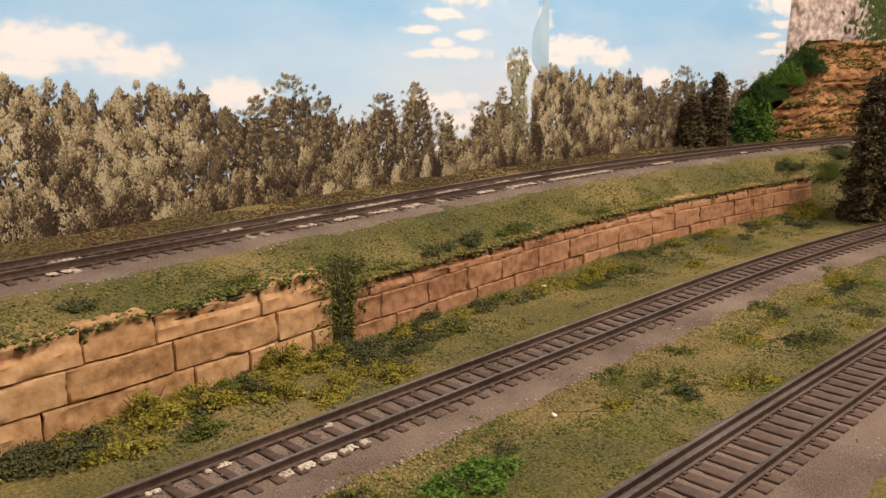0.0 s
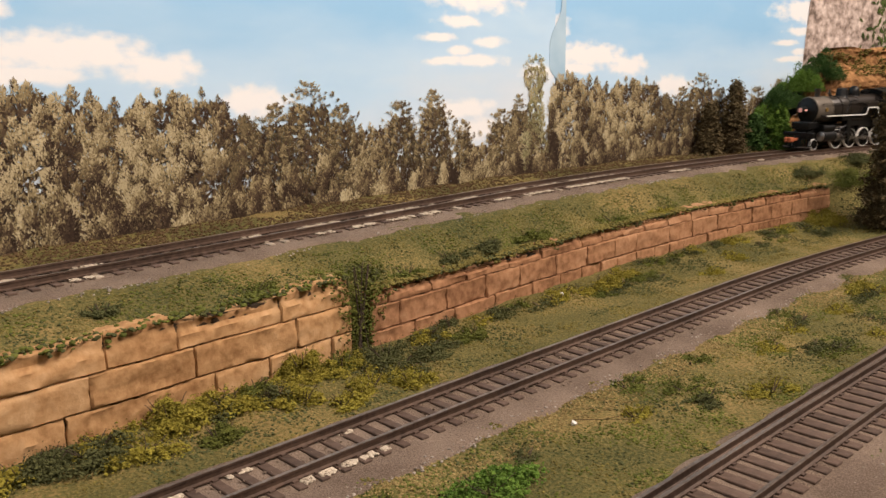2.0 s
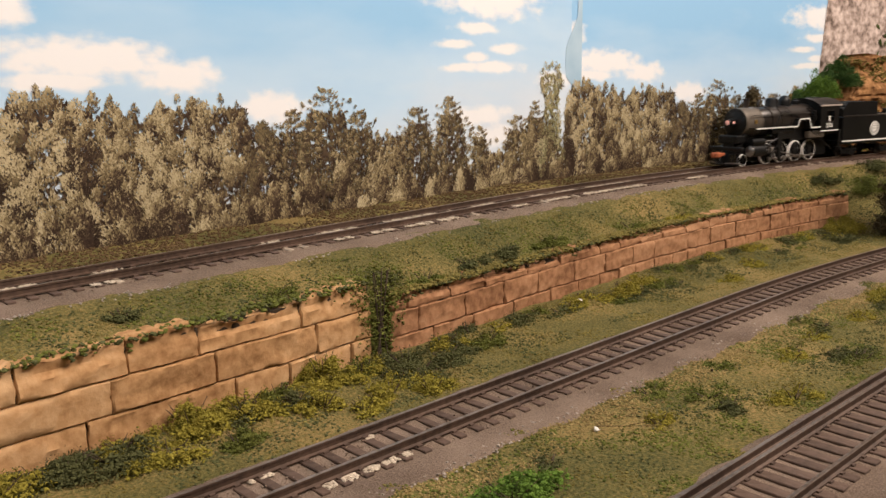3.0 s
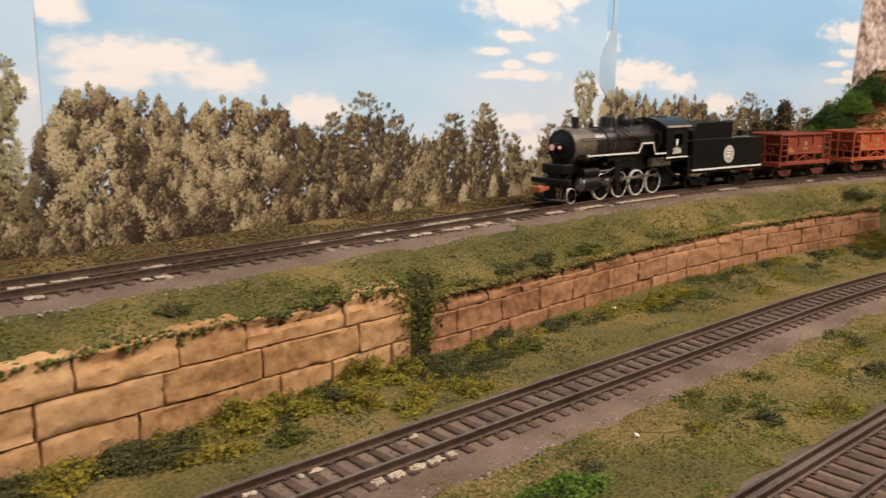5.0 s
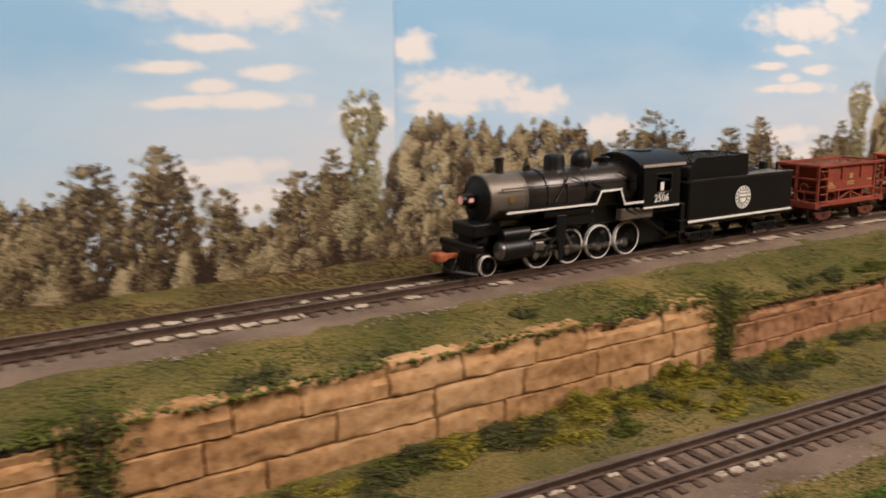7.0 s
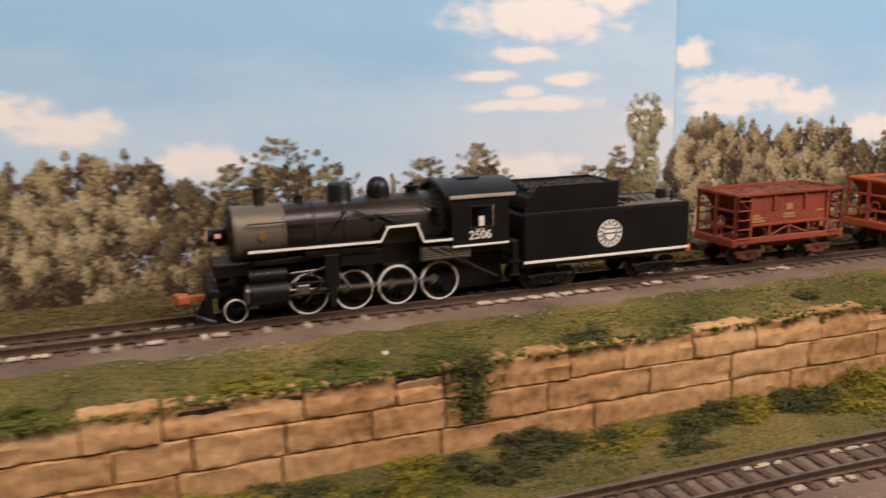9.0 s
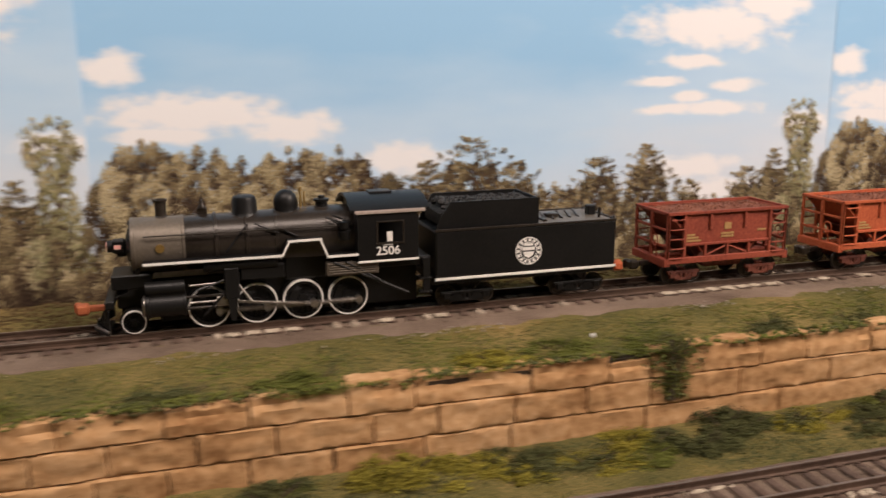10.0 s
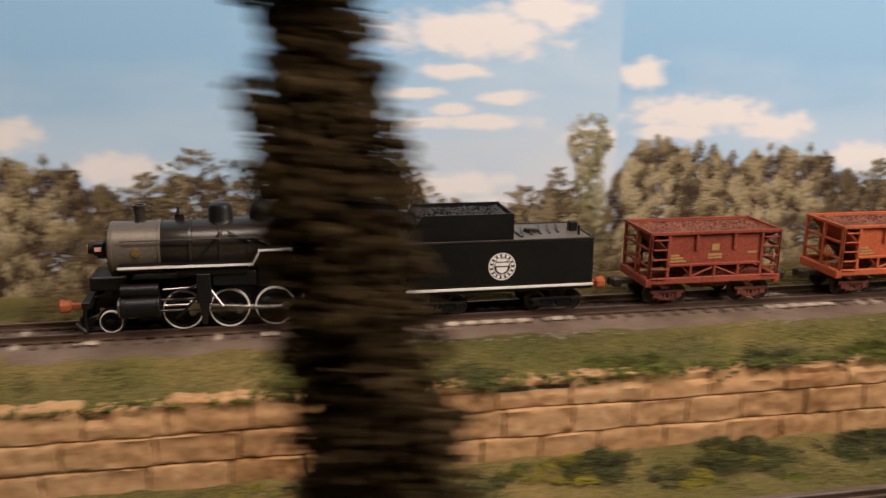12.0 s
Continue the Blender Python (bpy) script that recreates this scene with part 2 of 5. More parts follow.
def near_line(s, d=0.0):
    y = 87.0 - 0.060 * (s - 200.0) - 0.00006 * max(0.0, s - 200.0) ** 2
    return s - d * 0.06, y - d


def smooth_step(a, b, x):
    t = min(1.0, max(0.0, (x - a) / (b - a)))
    return t * t * (3 - 2 * t)


def wobble(x, y, size, seed=0.0):
    return noise.noise((x / size, y / size, seed))


WALL_END = 735.0


def height(s, d):
    """The ground's height in the line's coordinates."""
    x, y = on_line(s, d)
    bank = 44.0 - (8.5 + 9.0 * smooth_step(235, 275, s)) * smooth_step(20, 62, d)
    foot = 3.5 * (1 - smooth_step(64, 95, d))
    wall = bank if d < 57.5 else foot
    slope = 44.0 * (1 - smooth_step(20, 115, d))
    k = smooth_step(WALL_END - 20, WALL_END + 25, s)
    z = wall * (1 - k) + slope * k
    dm = y - middle_line(x)[1] if -900 < x < 1500 else 99
    rough = smooth_step(8, 22, abs(dm)) * smooth_step(10, 24, abs(d))
    return z + rough * (1.6 * wobble(x, y, 26) + 0.9 * wobble(x, y, 8, 3.0))


# ---- ground ----


def build_ground():
    ss = np.concatenate([np.arange(-1150, -500, 14), np.arange(-500, 900, 5), np.arange(900, 1900, 14)])
    ds = np.concatenate([np.arange(-68, 56, 4), [56, 57, 58, 61, 64, 67, 70], np.arange(74, 260, 4), np.arange(264, 460, 12)])
    verts = [(*on_line(s, d), height(s, d)) for s in ss for d in ds]
    n = len(ds)
    faces = [(i * n + j, (i + 1) * n + j, (i + 1) * n + j + 1, i * n + j + 1) for i in range(len(ss) - 1) for j in range(n - 1)]
    me = flakes_data("ground", verts, faces, EARTH)
    me.shade_smooth()
    tagged(new("ground", me), "brown-green scenic turf ground with a raised bank", "ground", kind="structure")


build_ground()


def bed(name, line, base, half, top, s0, s1, step, label):
    """A low ballast bed with sloping shoulders and a rough top."""
    prof = [(-half - 6, -2.2), (-half - 3, -0.8), (-half, -0.1), (-half + 3, 0.3), (-10.5, 0.35), (-7.5, 0.35), (-3.5, 0.1), (0, 0.0), (3.5, 0.1), (7.5, 0.35), (10.5, 0.35), (half - 3, 0.3), (half, 0.0), (half + 4, -0.4), (half + top * 0.6, -0.6), (half + top, -0.8), (half + top + 4, -3.0)]
    ss = np.arange(s0, s1, step)
    verts = []
    for s in ss:
        for d, z in prof:
            x, y = line(s, d + 1.6 * wobble(s, d * 3, 14, 7.0))
            level = base + z + 0.45 * wobble(x, y, 5, 2.0)
            if line is on_line and d > half:
                level = height(s, d) + (0.35 if d < half + top else -1.0) + 0.3 * wobble(x, y, 5, 2.0)
            verts.append((x, y, level))
    n = len(prof)
    faces = [(i * n + j, (i + 1) * n + j, (i + 1) * n + j + 1, i * n + j + 1) for i in range(len(ss) - 1) for j in range(n - 1)]
    me = flakes_data(name, verts, faces, BALLAST)
    me.shade_smooth()
    return tagged(new(name, me), label, "ballast", kind="structure")


bed("ballast_upper", on_line, RAIL_Z - 4.2, 16, 16, -1100, 1850, 5, "grey-brown ballast bed of the upper track")
bed("ballast_middle", middle_line, 1.6, 16, 10, -700, 1000, 5, "grey-brown ballast bed of the lower track")
bed("ballast_near", near_line, 1.6, 16, 16, -300, 900, 5, "pinkish-grey ballast bed of the near track")


def sweep(line, offset, prof, s0, s1, step, z):
    shape, ss, n = Shape(), np.arange(s0, s1, step), len(prof)
    verts = []
    for s in ss:
        for d, h in prof:
            verts.append((*line(s, offset + d), z + h))
    faces = [(i * n + j, (i + 1) * n + j, (i + 1) * n + (j + 1) % n, i * n + (j + 1) % n) for i in range(len(ss) - 1) for j in range(n)]
    faces += [tuple(range(n)), tuple(range((len(ss) - 1) * n, len(ss) * n))[::-1]]
    return shape.add(verts, faces)


def track(name, line, top, s0, s1, pitch, pick, label, guard=False, wide=1.7):
    """Two rails on sleepers; the sleepers in the stretch pick are pieces of their own."""
    ob = thing(name, label, "railway track", "tracks", "structure")
    web = [(-1.15, -3.2), (-1.15, -2.8), (-0.35, -2.4), (-0.35, -1.0), (-0.65, -0.75), (-0.65, -0.12), (0.65, -0.12), (0.65, -0.75), (0.35, -1.0), (0.35, -2.4), (1.15, -2.8), (1.15, -3.2)]
    head = [(-0.62, -0.13), (-0.62, -0.04), (-0.45, 0.0), (0.45, 0.0), (0.62, -0.04), (0.62, -0.13)]
    for off in (-8.9, 8.9) + ((-13.0,) if guard else ()):
        rail = part("rail", sweep(line, off, web, s0, s1, 8, top), RAIL, ob, "brown-painted steel rail")
        part("rail_head", sweep(line, off, head, s0, s1, 8, top), SHINE, rail, "worn bright running surface")
    tie = Shape().box(-wide, wide, -15.0, 15.0, -1.6, 1.0, 0.25)
    for side in (-8.9, 8.9):
        for k in (-1, 1):
            tie.box(-1.0, 1.0, side + k * 1.7 - 0.5, side + k * 1.7 + 0.5, 0.9, 1.6, 0.1)
    kinds = [data_of("sleeper", tie, SLEEPER), data_of("sleeper", tie, PALE)]
    rng = np.random.default_rng(len(name))
    rest, s = Shape(), s0 + 4.0
    while s < s1 - 4:
        x, y = line(s)
        x2, y2 = line(s + 1.0)
        turn = math.atan2(y2 - y, x2 - x) + rng.normal(0, 0.012)
        if pick[0] < s < pick[1]:
            pale = name == "track_upper" and noise.noise((s / 70.0, 0.3, 0.1)) > 0.0 and rng.random() < 0.3
            p = new("sleeper", kinds[1 if pale else 0])
            p.parent = ob
            p.matrix_local = Matrix.Translation((x * U, y * U, (top - 4.3) * U)) @ Matrix.Rotation(turn, 4, "Z")
        else:
            c, sn = math.cos(turn), math.sin(turn)
            rest.add([(x + c * a - sn * b, y + sn * a + c * b, top - 4.3 + h) for a, b, h in tie.v[:24]], tie.f[:26])
        s += pitch
    tagged(part("far_sleepers", rest, SLEEPER, ob), kind="stuff")
    return ob


# ---- the stone retaining wall ----
FACE_D = 63.0


def stone_block(s0, s1, z0, z1, rng, crumble=0.0):
    """One rough flat-faced block with worn, chipped edges; its front stands proud of the joints."""
    nx, nz = max(6, int((s1 - s0) / 1.7)), 6
    us = [0.0, 0.5 / (s1 - s0)] + [i / nx for i in range(1, nx)] + [1 - 0.5 / (s1 - s0), 1.0]
    ws = [0.0, 0.05] + [j / nz for j in range(1, nz)] + [0.95, 1.0]
    nx, nz = len(us) - 1, len(ws) - 1
    verts, faces = [], []
    seed, lean = rng.uniform(0, 99), rng.normal(0, 0.25)
    for deep in (0.0, 6.5):
        for j, w in enumerate(ws):
            for i, u in enumerate(us):
                edge = (i in (0, nx)) + (j in (0, nz))
                s, z = s0 + (s1 - s0) * u, z0 + (z1 - z0) * w
                rough = 0.75 * noise.noise((s / 12, z / 3.5, seed)) + 0.45 * noise.noise((s / 2.6, z / 1.6, seed))
                d = FACE_D + 1.0 + lean + rough - crumble * (0.9 * smooth_step(0.5, 0.62, w + 0.1 * noise.noise((s / 9, seed, 5.0)))) - (0.6 if edge else 0) - deep
                if j >= nz - 1:
                    z += crumble * (0.9 * noise.noise((s / 8, seed, 1.0)) + 0.8 * noise.noise((s / 2.5, seed, 4.0)))
                if j in (0, nz):
                    z += (1.3 if j == 0 else -1.3) * max(0.0, noise.noise((s / 3.1, seed, 7.0 + j)) - 0.22)
                if i in (0, nx):
                    s += (1.0 if i == 0 else -1.0) * max(0.0, noise.noise((z / 2.4, seed, 9.0 + i)) - 0.1)
                z += 0.5 * noise.noise((s / 30, 0.3, z / 14)) + 0.15 * noise.noise((s / 6, 1.3, z / 9))
                s += 0.6 * noise.noise((z / 5, seed, 2.2)) if i in (0, nx) else 0.0
                verts.append((*on_line(s, d), z))
    m, k = (nx + 1) * (nz + 1), nx + 1
    for j in range(nz):
        for i in range(nx):
            a = j * k + i
            faces.append((a, a + 1, a + k + 1, a + k))
    ring = [i for i in range(k)] + [j * k + nx for j in range(1, nz + 1)] + [nz * k + i for i in range(nx - 1, -1, -1)] + [j * k for j in range(nz - 1, 0, -1)]
    for a, b in zip(ring, ring[1:] + ring[:1]):
        faces.append((b, a, a + m, b + m))
    return Shape().add(verts, faces)


def joints(fixed, lo, hi, rng, size=(24, 38)):
    """Joints along a course: those given, and others at an even spacing beyond them."""
    at, s = list(fixed), min(fixed)
    while s > lo:
        s -= rng.uniform(*size)
        at.append(s)
    s = max(fixed)
    while s < hi:
        s += rng.uniform(*size)
        at.append(s)
    at = [q for q in sorted(at) if lo + 10 < q < hi - 10]
    return [lo] + at + [hi]


def retaining_wall(name, lo, hi, courses, label, stone, size):
    ob = thing(name, label, "stone wall", kind="structure")
    rng = np.random.default_rng(5)
    back = Shape()
    ss = np.append(np.arange(lo, hi, 8), hi)
    prof = [(FACE_D - 0.9, -3), (FACE_D - 0.9, courses[-1][1] - 2.5), (FACE_D - 9, courses[-1][1] - 2.5), (FACE_D - 9, -3)]
    verts = [(*on_line(s, d), z) for s in ss for d, z in prof]
    faces = [(i * 4 + j, (i + 1) * 4 + j, (i + 1) * 4 + (j + 1) % 4, i * 4 + (j + 1) % 4) for i in range(len(ss) - 1) for j in range(4)]
    faces += [(0, 1, 2, 3), tuple(len(verts) - 4 + q for q in (3, 2, 1, 0))]
    part("wall_core", back.add(verts, faces), MORTAR, ob, "dark recessed joints")
    for k, (z0, z1, fixed) in enumerate(courses):
        marks = joints(fixed, lo, hi, rng, size)
        for a, b in zip(marks, marks[1:]):
            top = z1 + (rng.normal(0, 1.3) if k == len(courses) - 1 else 0)
            gap = rng.uniform(0.08, 0.34)
            part("stone_block", stone_block(a + gap, b - gap, z0 + 0.12, top - 0.12, rng, 1.6 if k == len(courses) - 1 else 0.0), stone, ob, smooth=True)
    return ob


def build_walls():
    retaining_wall("wall_left", -720, 243, [
        (-2.0, 13.2, [-105, -45, 21, 88, 120, 176, 200]),
        (13.2, 25.2, [-103, -72, -43, 0, 47, 87, 129, 168, 214]),
        (25.2, 37.0, [-144, -96, -62, -43, 10, 34, 68, 99.7, 135, 162, 207])],
        "warm tan cut-stone retaining wall with dark joints", STONE, (24, 38))
    retaining_wall("wall_right", 254, WALL_END, [
        (-2.0, 9.5, [309, 340, 372, 398, 420]),
        (9.5, 21.0, [272, 303, 333, 360.6, 393.6, 425, 455, 480, 520, 548, 580]),
        (21.0, 27.5, [318, 352, 380, 420])],
        "reddish tan cut-stone retaining wall half hidden by turf", REDSTONE, (17, 30))


# ---- the photographic backdrop ----
SHEET_D = -67.0


CLOUDS = [(14, 152, 16, 9), (34, 121, 30, 5), (48, 131, 46, 11), (95, 123, 26, 9), (152, 106, 22, 9), (330, 172, 54, 14), (368, 184, 26, 12), (318, 153, 22, 4.5), (296, 142, 18, 3.5), (346, 140, 17, 4.5), (318, 134, 14, 3.5), (300, 127, 18, 3.5), (335, 127, 30, 4.5), (318, 95, 34, 7), (340, 80, 30, 8), (395, 118, 20, 8)]


def sky_material():
    """The printed sky: blue, paler low down and towards the sheet's end, with soft heaped clouds."""
    m = bpy.data.materials.new("printed_sky")
    m.use_nodes = True
    nt = m.node_tree

    def node(kind, op=None, *values):
        n = nt.nodes.new("ShaderNode" + kind)
        if op:
            n.operation = op
        for i, v in enumerate(values):
            if isinstance(v, bpy.types.NodeSocket):
                nt.links.new(v, n.inputs[i])
            elif v is not None:
                n.inputs[i].default_value = v
        return n

    def spread(value, a, b, lo=0.0, hi=1.0):
        n = nt.nodes.new("ShaderNodeMapRange")
        n.interpolation_type = "SMOOTHSTEP"
        for i, v in enumerate((a, b, lo, hi), 1):
            n.inputs[i].default_value = v
        nt.links.new(value, n.inputs[0])
        return n.outputs[0]

    b = nt.nodes["Principled BSDF"]
    b.inputs["Roughness"].default_value, b.inputs["Specular IOR Level"].default_value = 0.55, 0.2
    uv = nt.nodes.new("ShaderNodeUVMap")
    uv.uv_map = "sheet"
    at = node("VectorMath", "MULTIPLY", uv.outputs[0], (400.0, 300.0, 0.0)).outputs[0]
    sep = node("SeparateXYZ", None, at)
    fine = nt.nodes.new("ShaderNodeTexNoise")
    fine.inputs["Scale"].default_value, fine.inputs["Detail"].default_value = 0.075, 5
    nt.links.new(node("VectorMath", "MULTIPLY", at, (1.0, 1.7, 1.0)).outputs[0], fine.inputs["Vector"])
    wisp = nt.nodes.new("ShaderNodeTexNoise")
    wisp.inputs["Scale"].default_value, wisp.inputs["Detail"].default_value = 0.012, 3
    nt.links.new(node("VectorMath", "MULTIPLY", at, (1.0, 3.0, 1.0)).outputs[0], wisp.inputs["Vector"])
    near = None
    for u, z, half, tall in CLOUDS:
        off = node("VectorMath", "SUBTRACT", at, (u, z, 0.0)).outputs[0]
        far = node("VectorMath", "LENGTH", node("VectorMath", "MULTIPLY", off, (1.0 / half, 1.0 / tall, 0.0)).outputs[0]).outputs["Value"]
        near = far if near is None else node("Math", "SMOOTH_MIN", near, far, 0.25).outputs[0]
    edge = node("Math", "MULTIPLY_ADD", fine.outputs["Fac"], 1.5, near).outputs[0]
    cloud = spread(edge, 1.92, 1.22)
    rise = spread(sep.outputs[1], 60, 190)
    pale = spread(sep.outputs[0], 230, 390)
    tone = node("Math", "MULTIPLY_ADD", pale, -0.32, rise).outputs[0]
    tone = node("Math", "MULTIPLY_ADD", wisp.outputs["Fac"], -0.8, node("Math", "ADD", tone, 0.50).outputs[0]).outputs[0]
    col = nt.nodes.new("ShaderNodeValToRGB")
    e = col.color_ramp.elements
    e[0].color, e[1].color = (0.63, 0.71, 0.80, 1), (0.29, 0.53, 0.79, 1)
    e.new(0.45).color = (0.48, 0.66, 0.84, 1)
    nt.links.new(tone, col.inputs["Fac"])
    white = nt.nodes.new("ShaderNodeMix")
    white.data_type = "RGBA"
    nt.links.new(cloud, white.inputs["Factor"])
    nt.links.new(col.outputs[0], white.inputs["A"])
    white.inputs["B"].default_value = (0.80, 0.81, 0.83, 1)
    nt.links.new(white.outputs["Result"], b.inputs["Base Color"])
    return m


SKY = sky_material()
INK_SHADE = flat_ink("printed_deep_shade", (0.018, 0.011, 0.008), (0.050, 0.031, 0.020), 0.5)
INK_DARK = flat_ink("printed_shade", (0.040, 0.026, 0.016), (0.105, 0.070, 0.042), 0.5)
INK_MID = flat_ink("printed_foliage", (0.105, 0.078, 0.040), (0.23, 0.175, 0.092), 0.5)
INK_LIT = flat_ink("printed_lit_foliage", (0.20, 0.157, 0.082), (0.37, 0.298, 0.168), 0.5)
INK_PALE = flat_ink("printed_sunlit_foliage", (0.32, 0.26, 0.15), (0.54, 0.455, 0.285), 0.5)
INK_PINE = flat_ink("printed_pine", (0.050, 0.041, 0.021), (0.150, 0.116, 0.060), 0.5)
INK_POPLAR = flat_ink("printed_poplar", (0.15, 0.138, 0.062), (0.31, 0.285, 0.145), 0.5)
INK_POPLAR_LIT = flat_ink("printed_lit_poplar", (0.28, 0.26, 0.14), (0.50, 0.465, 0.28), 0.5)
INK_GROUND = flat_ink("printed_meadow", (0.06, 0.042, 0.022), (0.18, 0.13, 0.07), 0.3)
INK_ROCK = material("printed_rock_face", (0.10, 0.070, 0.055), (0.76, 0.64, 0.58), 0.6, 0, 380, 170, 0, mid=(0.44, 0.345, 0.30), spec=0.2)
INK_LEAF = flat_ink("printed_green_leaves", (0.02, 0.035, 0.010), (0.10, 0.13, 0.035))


def flat_flakes(points, sizes, angles, stretch, lift):
    """Flat leaf marks on the sheet, each a small pointed quad at (s, z)."""
    p, r, a = np.asarray(points, float), np.asarray(sizes, float), np.asarray(angles, float)
    ca, sa = np.cos(a), np.sin(a)
    corner = np.array([(1.0, 0.0), (0.1, 0.5), (-1.0, 0.0), (-0.1, -0.5)]) * [1.0, stretch]
    u = (p[:, None, 0] + r[:, None] * (ca[:, None] * corner[:, 0] - sa[:, None] * corner[:, 1])).ravel()
    w = (p[:, None, 1] + r[:, None] * (sa[:, None] * corner[:, 0] + ca[:, None] * corner[:, 1])).ravel()
    d = SHEET_D + np.repeat(np.broadcast_to(lift, len(p)), 4)
    turn = np.maximum(0.0, u - BEND_S) / BEND_R
    x = np.where(u < BEND_S, u, BEND_S + (BEND_R - d) * np.sin(turn))
    y = LINE_Y - BEND_R + (BEND_R - d) * np.cos(turn)
    return np.stack([x, y, w], 1), np.arange(len(p) * 4).reshape(-1, 4)


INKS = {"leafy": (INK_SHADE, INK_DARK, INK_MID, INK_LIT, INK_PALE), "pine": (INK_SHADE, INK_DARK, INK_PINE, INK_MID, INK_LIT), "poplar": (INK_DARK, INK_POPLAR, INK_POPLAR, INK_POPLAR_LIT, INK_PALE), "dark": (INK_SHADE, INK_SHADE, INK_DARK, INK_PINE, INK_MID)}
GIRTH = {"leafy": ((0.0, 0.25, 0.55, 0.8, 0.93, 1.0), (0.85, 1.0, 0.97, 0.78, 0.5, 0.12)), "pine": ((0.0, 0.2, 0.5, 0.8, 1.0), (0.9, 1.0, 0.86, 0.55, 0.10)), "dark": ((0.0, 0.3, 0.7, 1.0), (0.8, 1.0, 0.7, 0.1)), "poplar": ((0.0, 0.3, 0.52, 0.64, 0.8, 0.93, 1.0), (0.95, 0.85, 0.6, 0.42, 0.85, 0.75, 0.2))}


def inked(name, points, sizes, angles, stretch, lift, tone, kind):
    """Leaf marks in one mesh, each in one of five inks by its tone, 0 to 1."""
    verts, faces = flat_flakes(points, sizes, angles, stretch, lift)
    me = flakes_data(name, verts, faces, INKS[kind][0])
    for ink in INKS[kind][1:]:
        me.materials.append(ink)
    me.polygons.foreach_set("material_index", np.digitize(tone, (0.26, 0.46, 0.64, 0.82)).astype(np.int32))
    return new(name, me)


def printed_tree(parent, kind, s, base, top, half, rng, lift):
    """A photographed tree: leaf clumps, the lower ones before the upper, each sunlit at its head and dark beneath."""
    tall, half = top + {"pine": 1, "poplar": 4}.get(kind, 5) - base, half * {"poplar": 1.4, "pine": 1.65}.get(kind, 1.45)
    girth = lambda t: np.interp(t, *GIRTH[kind])
    if kind == "pine":
        m = max(12, int(tall * 0.95))
        t = np.repeat(np.linspace(0.99, 0.05, m) + rng.normal(0, 0.012, m), 3)
        way = np.repeat(np.where(np.arange(m) % 2, 1.0, -1.0) * rng.uniform(0.45, 1.12, m), 3)
        out = np.tile([0.28, 0.62, 0.95], m)
        cu = s + half * girth(t) * way * out
        cz = base + tall * np.minimum(t, 0.985) + (0.34 * half * np.abs(way) * out - 0.18 * half) * girth(t)
        cr = rng.uniform(1.5, 3.3, 3 * m) * (1.18 - 0.55 * t) * (1.2 - 0.35 * out)
        tallness, lean = 0.85, 1.0 * np.sign(way) * out
    else:
        m = int(14 + tall * half * (0.030 if kind != "poplar" else 0.075))
        t = np.sort(rng.random(m) ** 0.92)[::-1]
        t[:3] = 0.97, 0.93, 0.9
        way = rng.uniform(-1, 1, m)
        way[:3] = 0.0, -0.8, 0.7
        cu = s + half * girth(t) * way * 0.92
        cr = rng.uniform(2.4, 7.0, m) * (1.15 - 0.55 * t) * (0.62 if kind == "poplar" else 1.0)
        tallness = 1.1 if kind == "poplar" else 1.4
        cz = base + (tall - 1.3 * cr) * t
        lean = 0.45 * way
    m = len(cu)
    area = cr ** 2 * tallness
    n = int(area.sum() * {"poplar": 3.2, "pine": 3.6}.get(kind, 4.6))
    c = np.sort(rng.choice(m, n, p=area / area.sum()))
    a, r = rng.uniform(0, 2 * math.pi, n), rng.random(n) ** 0.62 * rng.uniform(0.75, 1.15, n)
    du, dv = r * np.cos(a), r * np.sin(a)
    u = cu[c] + cr[c] * (du * (0.92 - 0.42 * dv) + lean[c] * 0.5 * dv)
    z = cz[c] + cr[c] * tallness * dv
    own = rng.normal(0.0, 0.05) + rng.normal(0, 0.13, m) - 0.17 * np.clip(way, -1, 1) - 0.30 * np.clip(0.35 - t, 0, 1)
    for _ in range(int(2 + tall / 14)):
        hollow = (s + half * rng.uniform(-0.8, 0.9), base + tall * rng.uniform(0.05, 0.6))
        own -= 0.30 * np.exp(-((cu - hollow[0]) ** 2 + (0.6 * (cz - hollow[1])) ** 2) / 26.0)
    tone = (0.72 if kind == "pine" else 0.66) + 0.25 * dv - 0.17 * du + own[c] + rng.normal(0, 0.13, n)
    ang = (math.pi / 2 - 0.55 * du - 0.5 * lean[c] + rng.normal(0, 0.42, n)) if kind != "pine" else (math.pi / 2 - 0.95 * np.sign(lean[c]) + rng.normal(0, 0.6, n))
    size = rng.uniform(0.4, 1.15, n) * (0.85 if kind == "poplar" else 1.0)
    keep = z > base - 2
    fill = int(tall * half * {"poplar": 0.35, "pine": 0.50, "dark": 0.30}.get(kind, 0.75))
    ft = rng.random(fill) ** 1.2 * (0.86 if kind != "pine" else 0.8)
    fu, fz = s + half * girth(ft) * rng.uniform(-0.82, 0.82, fill) * (0.7 if kind == "pine" else 1.0), base + tall * ft
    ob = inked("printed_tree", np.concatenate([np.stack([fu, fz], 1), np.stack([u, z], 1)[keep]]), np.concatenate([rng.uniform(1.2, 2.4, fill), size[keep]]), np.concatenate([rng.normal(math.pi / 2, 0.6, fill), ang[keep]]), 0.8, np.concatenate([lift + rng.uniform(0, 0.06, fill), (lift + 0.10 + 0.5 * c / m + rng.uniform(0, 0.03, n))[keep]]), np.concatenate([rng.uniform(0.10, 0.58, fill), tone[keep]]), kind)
    ob.parent = parent
    return ob


